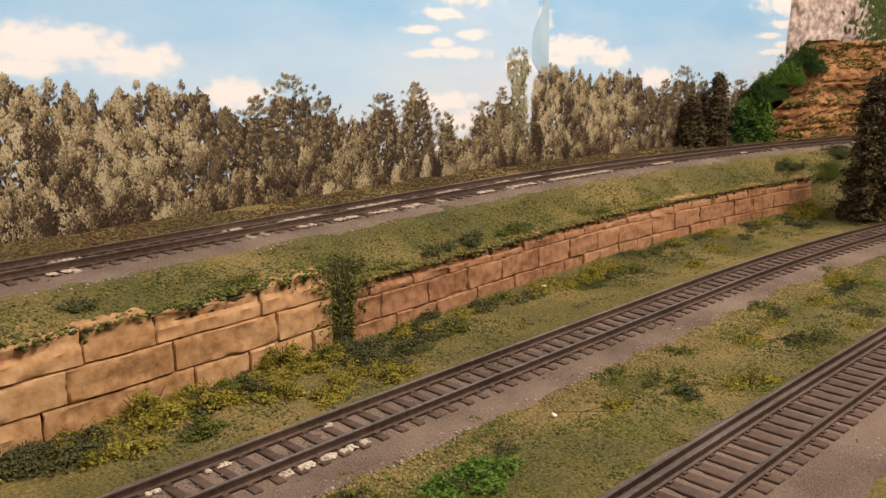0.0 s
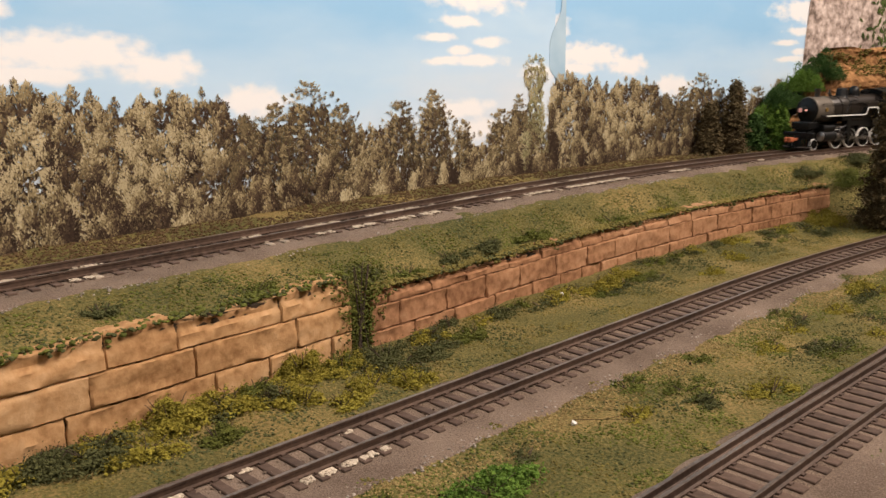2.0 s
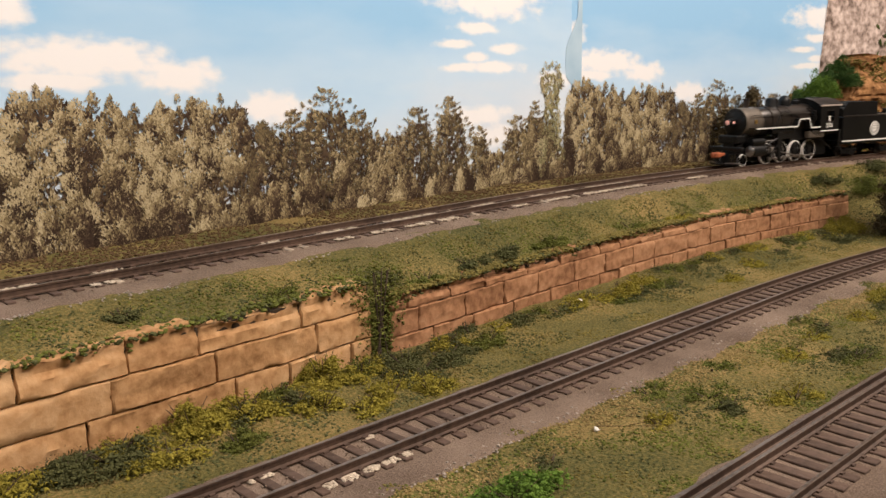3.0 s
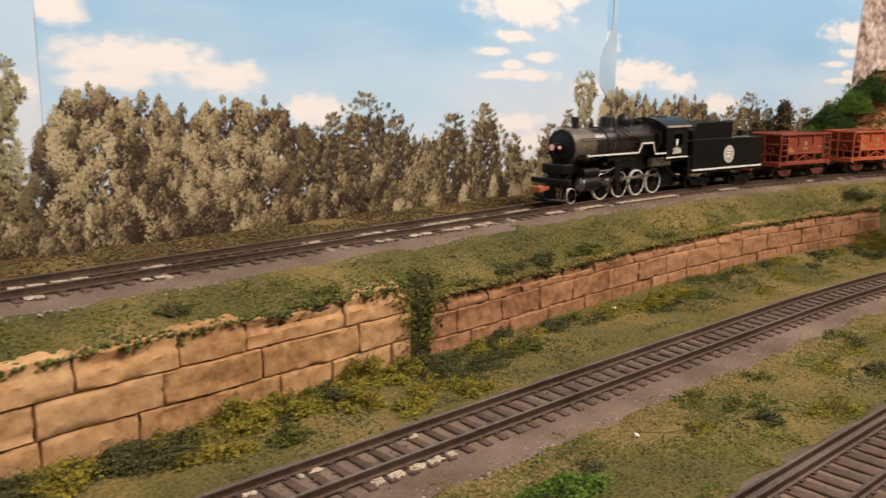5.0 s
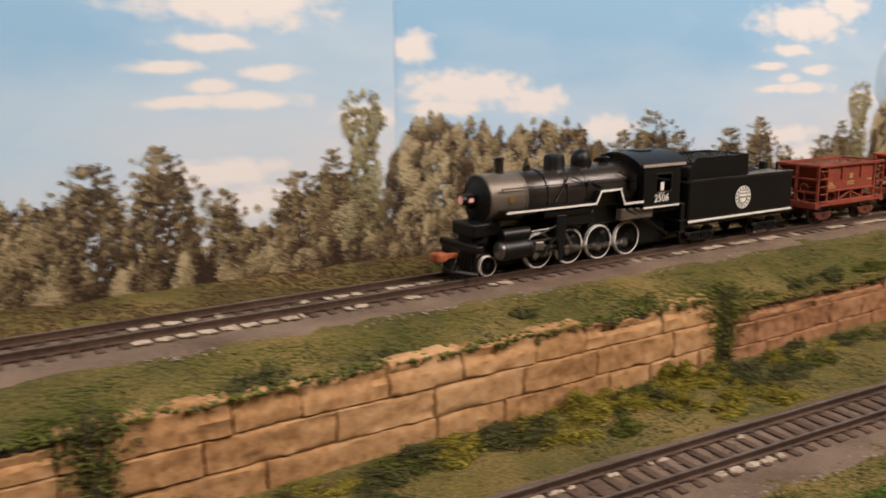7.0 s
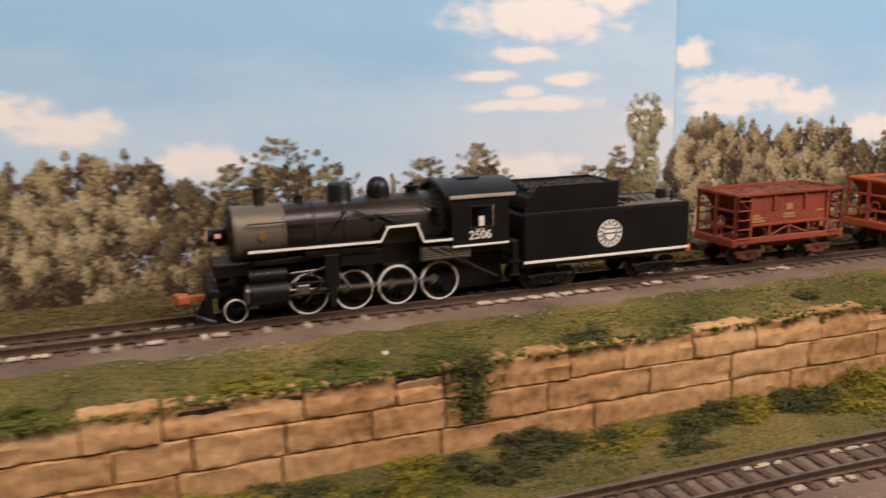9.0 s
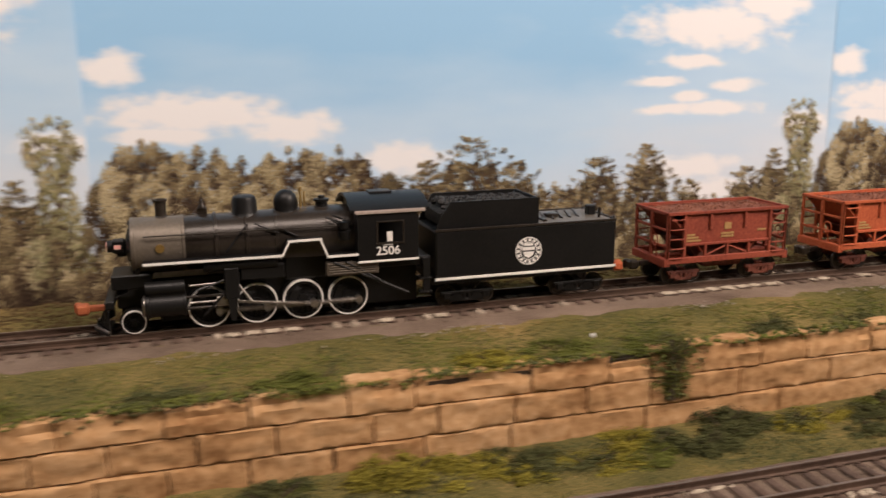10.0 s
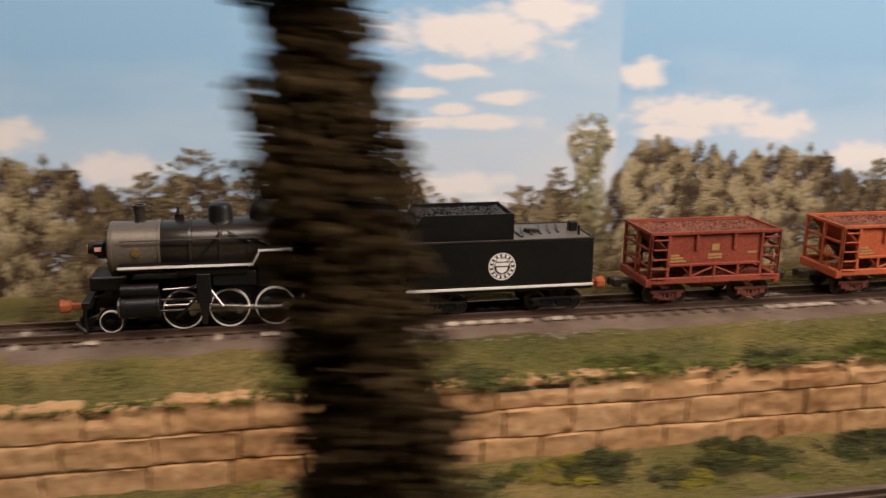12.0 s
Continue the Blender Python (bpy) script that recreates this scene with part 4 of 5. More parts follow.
        part("guide_yoke", yoke, BLACK, ob, "black valve gear bracket")
        frame_box = Shape().box(42.0, 60, min(side * 12.2, side * 14.2), max(side * 12.2, side * 14.2), 19.5, 25.6, 0.5).rod((25, side * 14.6, 16.8), (36, side * 14.6, 20.5), 0.55, n=6).rod((27, side * 14.7, 6.5), (36.5, side * 14.7, 16.0), 0.5, n=6)
        part("lifting_gear", frame_box, BLACK, ob)
        link = Shape().rod((40, side * 13.5, 19.5), (46, side * 13.9, 10.5), 0.6, n=6).rod((22, side * 13.4, 18.8), (41, side * 13.4, 19.5), 0.45, n=6)
        part("valve_gear", link, STEEL, ob, "thin steel valve links")
        brace = Shape().rod((80, side * 15.5, 24.5), (112, side * 13.5, 8.5), 0.6, n=6).rod((85, side * 15.5, 24.5), (100, side * 14.5, 15), 0.5, n=6)
        part("injector_pipe", brace, BLACK, ob)
        step = Shape().box(118, 121, min(side * 15, side * 16.5), max(side * 15, side * 16.5), 9, 24, 0.2).box(116.5, 122, min(side * 13.5, side * 16.8), max(side * 13.5, side * 16.8), 8.6, 9.3, 0.1).box(116.5, 122, min(side * 13.5, side * 16.8), max(side * 13.5, side * 16.8), 14.6, 15.3, 0.1)
        part("cab_steps", step, BLACK, ob)
    part("chassis", Shape().box(10, 118, -5.6, 5.6, 2.6, 21, 0.6).box(-6, 12, -5.6, 5.6, 9.5, 21, 0.6), BLACK, ob)
    part("saddle", Shape().box(-7.5, 8, -9, 9, 18, 24, 0.6), BLACK, ob)
    part("firebox", Shape().box(60, 100, -9.5, 9.5, 17, 30, 1.0), BLACK, ob)
    part("cab_floor", Shape().box(88, 122, -14, 14, 20.5, 24.2, 0.4), BLACK, ob)
    # pilot
    deck = Shape().box(-10, -6.5, -15.5, 15.5, 12.2, 15.4, 0.4).prism([(-6.5, 15.2), (-2, 17), (3, 27.5), (4.5, 27.5), (0.5, 15.2)], -8.5, -6.5)
    deck.prism([(-6.5, 15.2), (-2, 17), (3, 27.5), (4.5, 27.5), (0.5, 15.2)], 6.5, 8.5)
    pil = part("pilot_beam", deck, BLACK, ob)
    for k in range(-6, 7):
        y = k * 2.2
        part("slat", Shape().rod((-9.6, y, 12.4), (-14.2 + abs(k) * 0.85, y * 0.95, 2.0), 0.55, n=5), BLACK, pil)
    slats = Shape().prism([(-15, 1.4), (-8.5, 1.4), (-8.5, 2.4), (-15, 2.4)], -5, 5)
    for side in (-1, 1):
        slats.rod((-14.8, side * 4, 1.9), (-9.5, side * 14, 1.9), 0.8, n=6)
    part("cowcatcher", slats, BLACK, pil, "slatted pilot")
    part("pilot_edge", Shape().rod((-14.9, -4.6, 3.0), (-9.2, -15, 3.0), 0.5, n=6).rod((-14.9, 4.6, 3.0), (-9.2, 15, 3.0), 0.5, n=6), STEEL, pil, "worn pale lower edge")
    coupler(ob, -9, -1, COPPER, "orange-painted front coupler")
    # wheels and rods
    for y in (-8.9, 8.9):
        wheel(ob, 0, y, 4.7, 8, WHITE, "pilot_wheel", "small leading wheel")
        for x in (29.3, 48.4, 67.5, 86.6):
            wheel(ob, x, y, 8.5, 14, WHITE, "driving_wheel", "black spoked driving wheel")
        side = -1 if y < 0 else 1
        rod_y = side * 11.6
        bar = Shape().box(29.3, 86.6, min(rod_y, rod_y + side), max(rod_y, rod_y + side), -0.6, 0.6, 0.15)
        for x in (29.3, 48.4, 67.5, 86.6):
            bar.lathe([(0.2, -0.9), (1.6, -0.9), (1.6, 0.9), (0.2, 0.9)], (x, rod_y + side * 0.5, 0), "y", 12)
        RODS.append((part("coupling_rod", bar, STEEL, ob, "bright steel coupling rod"), "side", side))
        main_y = side * 13.0
        bar = Shape().box(-37, 0, min(main_y, main_y + side), max(main_y, main_y + side), -0.5, 0.5, 0.15)
        bar.lathe([(0.2, -0.8), (1.7, -0.8), (1.7, 0.8), (0.2, 0.8)], (0, main_y + side * 0.5, 0), "y", 12).lathe([(0.2, -0.8), (1.4, -0.8), (1.4, 0.8), (0.2, 0.8)], (-37, main_y + side * 0.5, 0), "y", 12)
        RODS.append((part("main_rod", bar, STEEL, ob, "bright steel main rod"), "main", side))
        cross = Shape().box(-2.6, 2.6, min(side * 11.6, side * 14), max(side * 11.6, side * 14), -2.0, 2.0, 0.4).rod((0, side * 12.6, 0), (-13, side * 12.6, 0), 0.5, n=6)
        RODS.append((part("crosshead", cross, STEEL, ob), "cross", side))
    VEHICLES.append((ob, 0.0, 29.0, 87.0))
    return ob


def truck(parent, x, r, spacing, mat, label):
    """A four-wheeled truck with its side frames."""
    fr = Shape()
    for side in (-1, 1):
        y0, y1 = sorted((side * 10.6, side * 12.2))
        fr.box(x - spacing / 2 - 3, x + spacing / 2 + 3, y0, y1, r + 0.6, r + 2.2, 0.3)
        fr.box(x - spacing / 2 + 1.2, x + spacing / 2 - 1.2, y0, y1, r - 2.6, r - 1.4, 0.3)
        fr.prism([(x - 3, r + 1.6), (x - spacing / 2, r - 0.6), (x - spacing / 2 + 1.8, r - 2.2), (x - 1.5, r - 1.6)], y0, y1)
        fr.prism([(x + 3, r + 1.6), (x + spacing / 2, r - 0.6), (x + spacing / 2 - 1.8, r - 2.2), (x + 1.5, r - 1.6)], y0, y1)
        for k in (-1, 1):
            fr.box(x + k * spacing / 2 - 1.6, x + k * spacing / 2 + 1.6, y0 - 0.3, y1 + 0.3, r - 1.4, r + 1.6, 0.3)
            fr.rod((x + k * 1.2, (y0 + y1) / 2, r - 1.6), (x + k * 1.2, (y0 + y1) / 2, r + 1.0), 0.9, n=8)
    fr.box(x - 2, x + 2, -11, 11, r - 0.5, r + 3.0, 0.4)
    t = part("truck", fr, mat, parent, label)
    for k in (-1, 1):
        for y in (-8.6, 8.6):
            sh = Shape().lathe([(0.3, -1.0), (1.4, -1.0), (1.4, -0.4), (r * 0.8, -0.3), (r * 0.84, -1.0), (r, -0.9), (r, 0.8), (r * 0.3, 0.9), (0.3, 0.9)], axis="y", n=22)
            for q in range(3):
                a = 2.1 * q
                sh.rod((r * 0.5 * math.cos(a), -1.1 if y < 0 else 1.1, r * 0.5 * math.sin(a)), (r * 0.5 * math.cos(a), 0, r * 0.5 * math.sin(a)), 0.6, n=6)
            w = part("wheel", sh, SATIN, t, "small dark steel wheel", True)
            w.location = ((x + k * spacing / 2) * U, y * U, r * U)
            ROLLING.append((w, r))
    return t


def coal_tender():
    ob = thing("coal_tender", "black tender with a round white emblem and coal bunker", "tender", "train")
    x0, x1 = 123.5, 209.0
    tank = Shape().box(x0, x1, -16.6, 16.6, 14.4, 34.8, 0.7)
    body = part("water_tank", tank, BLACK, ob, "black riveted tank")
    rim = Shape().box(x0, x1, -16.9, -16.2, 34.6, 35.6, 0.15).box(x0, x1, 16.2, 16.9, 34.6, 35.6, 0.15).box(x1 - 0.7, x1, -16.8, 16.8, 34.6, 35.6, 0.15)
    part("tank_rim", rim, SATIN, body)
    bunk = Shape()
    for side in (-1, 1):
        y0, y1 = sorted((side * 13.4, side * 14.2))
        bunk.prism([(124.5, 34.8), (172, 34.8), (172, 46.8), (131, 46.8), (126.5, 40)], y0, y1)
    bunk.box(171.2, 172, -14, 14, 34.8, 46.8, 0.1)
    part("coal_bunker", bunk, BLACK, ob, "black raised bunker sides")
    rng = np.random.default_rng(4)
    coal = Shape().box(127, 171.2, -13.3, 13.3, 34.9, 43, 1.5)
    for _ in range(420):
        x, y = rng.uniform(129, 170), rng.uniform(-12.5, 12.5)
        coal.lump(x, y, 43 + 2.2 * (1 - (y / 13) ** 2) + rng.uniform(-0.5, 0.8), rng.uniform(0.7, 1.7), rng)
    part("coal", coal, COAL, ob, "lumpy black coal load")
    # Grey plate in place of light reflected off the black deck.
    part("deck_plate", Shape().box(172.6, x1 - 1.2, -15.6, 15.6, 34.5, 35.1, 0.1), GRAPHITE, ob, "rear deck, its reflected light put in as grey")
    part("white_stripe", Shape().box(x0 - 0.2, x1 + 0.2, -17.0, -16.6, 13.2, 14.4, 0.1).box(x0 - 0.2, x1 + 0.2, 16.6, 17.0, 13.2, 14.4, 0.1), WHITE, ob, "white painted sill line")
    part("frame", Shape().box(x0 - 1, x1 + 1, -14, 14, 10.8, 14.3, 0.4), BLACK, ob)
    deck = Shape().lathe([(3.4, 34.8), (3.4, 36.6), (2.8, 37.0), (0.2, 37.2)], (184, 0, 0), "z", 18).box(176, 177.5, -11, 11, 34.8, 36.0, 0.2)
    for k in range(5):
        deck.rod((178 + k * 4.5, -8 + k, 35.1), (180 + k * 4.5, 3 + k, 36.6), 0.6, n=5)
    part("water_hatch", deck, SATIN, ob)
    part("rear_lamp", Shape().box(202, 206, -2, 2, 34.8, 39.6, 0.5).rod((204, -9, 34.8), (204, -9, 39.5), 0.6), BLACK, ob)
    emblem = Shape()
    for outer, inner in ((6.2, 5.75), (4.05, 3.7)):
        emblem.lathe([(outer, -0.16), (outer, 0.06), (inner, 0.06), (inner, -0.16), (outer, -0.16)], (166.3, -16.75, 23.6), "y", 36)
    badge = part("emblem", emblem, WHITE, ob, "round white emblem with illegible marks", True)
    field = Shape().prism([(163.3, 25.3), (169.3, 25.3), (169.3, 23.9), (163.3, 23.9)], -16.88, -16.6).prism([(163.6, 23.2), (169.0, 23.2), (168.2, 21.4), (166.3, 20.4), (164.4, 21.4)], -16.88, -16.6)
    field.prism([(164.6, 26.9), (168.0, 26.9), (168.6, 25.9), (164.0, 25.9)], -16.88, -16.6)
    part("emblem_field", field, WHITE, badge)
    marks = Shape()
    for k in range(15):
        a = 2 * math.pi * (k + 0.5) / 15
        ca, sa = math.cos(a), math.sin(a)
        marks.prism([(166.3 + ca * q - sa * w, 23.6 + sa * q + ca * w) for q, w in ((4.35, -0.55), (5.5, -0.62), (5.5, 0.62), (4.35, 0.55))], -16.88, -16.6)
    part("emblem_marks", marks, WHITE, badge, "bars in place of small lettering")
    for x in (139, 193):
        truck(ob, x, 4.6, 18, BLACK, "black tender truck")
    for k in (-1, 1):
        part("ladder_rail", Shape().rod((210, k * 12, 12), (210, k * 12, 36), 0.4, n=6), BLACK, ob)
    part("drawbar", Shape().box(117, 126, -1.6, 1.6, 10.5, 12.2, 0.3), BLACK, ob)
    coupler(ob, 208, 1, RUSTY, "rusty coupler")
    VEHICLES.append((ob, 0.0, 139.0, 193.0))
    return ob


def ore_car(paint, label):
    """A short hopper car: sloping ends, posts, ladders and a heaped load."""
    ob = thing("ore_car", label, "ore car", "ore cars of the train")
    L, W, top, sill = 33.0, 15.2, 35.6, 12.6
    body = Shape()
    for side in (-1, 1):
        y = side * (W - 1.0)
        body.prism([(-L + 9, top - 0.5), (L - 9, top - 0.5), (L - 9, 20.5), (-L + 9, 20.5)], min(y, y - side * 0.9), max(y, y - side * 0.9))
    n = lambda x, z: [(x, -W + 1.2, z), (x, W - 1.2, z)]
    for k in (-1, 1):
        a, b = n(k * (L - 1), top - 0.5) , n(k * 13, 16)
        c, d = n(k * (L - 2), top - 0.5), n(k * 12, 16)
        v = a + b + c + d
        body.add(v, [(0, 1, 3, 2), (4, 6, 7, 5), (0, 2, 6, 4), (1, 5, 7, 3), (0, 4, 5, 1), (2, 3, 7, 6)])
    hop = part("hopper", body, paint, ob, "painted sheet steel hopper")
    rim = Shape().box(-L, L, -W - 0.3, -W + 1.1, top - 1.1, top + 0.4, 0.2).box(-L, L, W - 1.1, W + 0.3, top - 1.1, top + 0.4, 0.2)
    rim.box(-L, -L + 1.4, -W, W, top - 1.1, top + 0.4, 0.2).box(L - 1.4, L, -W, W, top - 1.1, top + 0.4, 0.2)
    part("top_rim", rim, paint, ob)
    for side in (-1, 1):
        y0, y1 = sorted((side * W, side * (W - 1.2)))
        for x in (-L + 0.8, -L + 9.5, -9.5, 9.5, L - 9.5, L - 0.8):
            lo = sill if abs(x) > 12 else 27.0
            part("side_post", Shape().box(x - 0.75, x + 0.75, y0, y1, lo, top - 0.8, 0.2), paint, ob)
        part("side_sill", Shape().box(-L, L, y0 - 0.2, y1 + 0.2, sill - 1.4, sill + 1.6, 0.3), paint, ob)
        part("lower_rail", Shape().box(-L + 9, L - 9, y0, y1, 19.4, 20.6, 0.2), paint, ob)
        for x in (-12, 0, 12):
            part("stay", Shape().box(x - 0.6, x + 0.6, y0 + 0.1, y1 - 0.1, sill, 20, 0.1), paint, ob)
        part("diagonal", Shape().rod((-11, side * (W - 0.7), 14.5), (-1, side * (W - 0.7), 18.5), 0.5, n=5).rod((1, side * (W - 0.7), 18.5), (11, side * (W - 0.7), 14.5), 0.5, n=5), paint, ob)
        for x in (-L + 5.2, L - 5.2):
            lad = Shape()
            for k in range(5):
                lad.rod((x - 3.6, side * (W + 0.4), 14 + k * 4.6), (x + 3.6, side * (W + 0.4), 14 + k * 4.6), 0.42, n=5)
            part("ladder", lad, paint, ob)
        text = Shape()
        for x, z, w, h in ((-20, 24.6, 2.2, 0.5), (-19, 23.2, 3.2, 0.5), (0, 28.0, 1.9, 1.6), (0, 24.4, 3.6, 0.55), (19, 25.0, 2.4, 0.5), (-18.5, 21.8, 4.0, 0.45), (0, 23.0, 3.6, 0.45)):
            yy = sorted((side * (W - 0.95), side * (W - 0.75)))
            text.box(x - w, x + w, yy[0], yy[1], z - h, z + h, 0.05)
        part("faded_lettering", text, GOLD, hop, "illegible faded yellow lettering bars")
    for k in (-1, 1):
        end = Shape().box(min(k * L, k * (L - 1.2)), max(k * L, k * (L - 1.2)), -W, -W + 1.6, sill, top, 0.2).box(min(k * L, k * (L - 1.2)), max(k * L, k * (L - 1.2)), W - 1.6, W, sill, top, 0.2)
        for z in (19.5, 27.5):
            end.box(min(k * L, k * (L - 1.0)), max(k * L, k * (L - 1.0)), -W, W, z - 0.6, z + 0.6, 0.2)
        end.box(min(k * L, k * (L - 1.4)), max(k * L, k * (L - 1.4)), -1.0, 1.0, sill, top, 0.2)
        part("end_frame", end, paint, ob)
        part("end_sill", Shape().box(min(k * (L - 2), k * (L + 1.2)), max(k * (L - 2), k * (L + 1.2)), -W, W, sill - 2.6, sill + 1.2, 0.3), paint, ob)
        brake = Shape().lathe([(2.6, -0.3), (3.1, 0), (2.6, 0.3), (2.3, 0), (2.6, -0.3)], (k * (L + 1.6), -7, 22), "x", 16).rod((k * (L + 0.5), -7, 14), (k * (L + 1.6), -7, 22), 0.4, n=5)
        part("brake_wheel", brake, paint, ob)
        coupler(ob, k * (L - 1), k, SATIN, "dark coupler")
    part("centre_sill", Shape().box(-L, L, -3, 3, 9.6, 13, 0.4), paint, ob)
    # Wide and deep red, to paint in the shade below the hopper sides.
    part("hopper_gate", Shape().prism([(-22, 21), (22, 21), (9, 8), (-9, 8)], -11.5, 11.5), DEEP_RED, ob, "sloping hopper bottom, its shade put in as deep red")
    rng = np.random.default_rng(9)
    load = Shape()
    nx, ny = 26, 12
    verts = []
    for i in range(nx + 1):
        for j in range(ny + 1):
            u, w = i / nx * 2 - 1, j / ny * 2 - 1
            z = top - 1.6 + 2.0 * (1 - u ** 4) * (1 - w ** 2) + rng.normal(0, 0.28)
            verts.append((u * (L - 1.2), w * (W - 1.0), z))
    k = ny + 1
    load.add(verts, [(i * k + j, (i + 1) * k + j, (i + 1) * k + j + 1, i * k + j + 1) for i in range(nx) for j in range(ny)])
    for _ in range(420):
        u, w = rng.uniform(-0.92, 0.92), rng.uniform(-0.9, 0.9)
        load.lump(u * L, w * (W - 1), top - 1.2 + 2.0 * (1 - u ** 4) * (1 - w ** 2), rng.uniform(0.18, 0.42), rng)
    part("ore_load", load, ORE, ob, "heaped rust-brown ore")
    for x in (-21.5, 21.5):
        truck(ob, x, 5.0, 11.5, DEEP_RED, "truck in deep red")
    return ob


steam_locomotive()
coal_tender()
for order, (paint, label) in enumerate(((OXIDE, "dark oxide-red ore car, heaped with ore"), (RUSTY, "brighter weathered orange-red ore car, heaped with ore"), (OXIDE, "dark oxide-red ore car at the rear of the string"), (RUSTY, "weathered orange-red ore car, last of the string"))):
    VEHICLES.append((ore_car(paint, label), 269.5 + 98.5 * order, -21.5, 21.5))

# The leading wheel's place along the line, in seconds and drawing units.
RUN = [(0.0, 1034.0), (0.5, 974.0), (1.0, 914.0), (1.5, 853.5), (2.0, 793.0), (2.5, 731.5), (3.0, 672.5), (3.2, 650.0), (4.0, 553.5), (4.8, 457.5), (5.0, 433.0), (5.5, 361.5), (6.0, 289.5), (6.5, 218.0), (7.0, 150.0), (7.2, 123.0), (8.0, 19.0), (8.8, -85.0), (9.0, -111.0), (9.5, -177.0), (10.0, -245.0), (10.5, -314.0), (11.0, -383.0), (11.5, -451.0), (12.0, -515.0)]


def run_at(t):
    """The place along the line at a time, on a smooth curve through the marks."""
    ts, ps = zip(*RUN)
    i = max(0, min(len(ts) - 2, int(np.searchsorted(ts, t, side="right")) - 1))
    slope = [(ps[min(k + 1, len(ts) - 1)] - ps[max(k - 1, 0)]) / (ts[min(k + 1, len(ts) - 1)] - ts[max(k - 1, 0)]) for k in (i, i + 1)]
    h = ts[i + 1] - ts[i]
    u = (t - ts[i]) / h
    return (2 * u ** 3 - 3 * u ** 2 + 1) * ps[i] + (u ** 3 - 2 * u ** 2 + u) * h * slope[0] + (3 * u ** 2 - 2 * u ** 3) * ps[i + 1] + (u ** 3 - u ** 2) * h * slope[1]


def vehicle_pose(s, a, b):
    """A vehicle whose zero lies at s, riding on the line at its marks a and b."""
    (xa, ya), (xb, yb) = on_line(s + a), on_line(s + b)
    turn = math.atan2(yb - ya, xb - xa)
    return pose((xa - a * math.cos(turn)) * U, (ya - a * math.sin(turn)) * U, RAIL_Z * U, 0, 0, math.degrees(turn))


def motions():
    tenths = [k / 10 for k in range(121)]
    for ob, behind, a, b in VEHICLES:
        walk(ob, [(t, vehicle_pose(run_at(t) + behind, a, b)) for t in tenths])
    frames = [k / 30 for k in range(361)]
    for ob, r in ROLLING:
        rest = ob.location.copy()
        walk(ob, [(t, Matrix.Translation(rest) @ Matrix.Rotation((run_at(t) - 1034.0) / r, 4, "Y")) for t in frames])
    for ob, role, side in RODS:
        rows = []
        for t in frames:
            a = (run_at(t) - 1034.0) / 8.5
            px, pz = 4.25 * math.cos(a), 8.5 - 4.25 * math.sin(a)
            tilt = math.asin((11.6 - pz) / 37.0)
            if role == "side":
                m = Matrix.Translation((px * U, 0, pz * U))
            elif role == "main":
                m = Matrix.Translation(((67.5 + px) * U, 0, pz * U)) @ Matrix.Rotation(tilt, 4, "Y")
            else:
                m = Matrix.Translation(((67.5 + px - 37 * math.cos(tilt)) * U, 0, 11.6 * U))
            rows.append((t, m))
        walk(ob, rows)


# ---- planting ----
ICO_A, ICO_N = np.array(ICO_V), np.array(ICO_F)


def crumbs(name, points, radii, mat, rng, parent=None, squash=0.65):
    """Many foam crumbs in one mesh."""
    p, r = np.asarray(points, float), np.asarray(radii, float)
    k = rng.uniform(0.6, 1.3, (len(p), 12, 1)) * r[:, None, None]
    verts = p[:, None, :] + ICO_A[None] * k * [1, 1, squash]
    faces = ICO_N[None] + 12 * np.arange(len(p))[:, None, None]
    ob = new(name, flakes_data(name, verts.reshape(-1, 3), faces.reshape(-1, 3), mat))
    ob.parent = parent
    return ob


def leaves(name, points, sizes, mat, rng, parent=None):
    """Loose three-cornered leaf flakes in one mesh."""
    p = np.asarray(points, float)
    c = rng.normal(0, 1, (len(p), 3, 3)) * np.asarray(sizes, float)[:, None, None]
    ob = new(name, flakes_data(name, (p[:, None, :] + c).reshape(-1, 3), np.arange(len(p) * 3).reshape(-1, 3), mat))
    ob.parent = parent
    return ob


def ground_z(x, y):
    """The ground's height under a point of the plan."""
    s, d = x, LINE_Y - y
    if x > BEND_S:
        a = math.atan2(x - BEND_S, y - (LINE_Y - BEND_R))
        s, d = BEND_S + a * BEND_R, BEND_R - math.hypot(x - BEND_S, y - (LINE_Y - BEND_R))
    return height(s, d)


def ground_cover(name, mat, label, n, seed, s_range, d_range, size, want):
    """Scattered foam turf, thick where want(s, d) is high."""
    rng = np.random.default_rng(seed)
    pts, rad = [], []
    while len(pts) < n:
        s, d = rng.uniform(*s_range), rng.uniform(*d_range)
        if rng.random() > want(s, d):
            continue
        x, y = on_line(s, d)
        if d > 70 and (abs(y - middle_line(x)[1]) < 19 or abs(y - near_line(x)[1]) < 19):
            continue
        r = rng.uniform(*size)
        pts.append((x, y, height(s, d) + 0.25 * r))
        rad.append(r)
    ob = crumbs(name, pts, rad, mat, rng)
    tagged(ob, label, "ground cover", kind="stuff")


def clumpy(size, seed, bias):
    return lambda s, d: smooth_step(0.0, 0.5, noise.noise((s / size, d / size, seed)) + bias)


def near_wall(f):
    return lambda s, d: f(s, d) * (0.25 + 0.75 * smooth_step(24, 50, d))


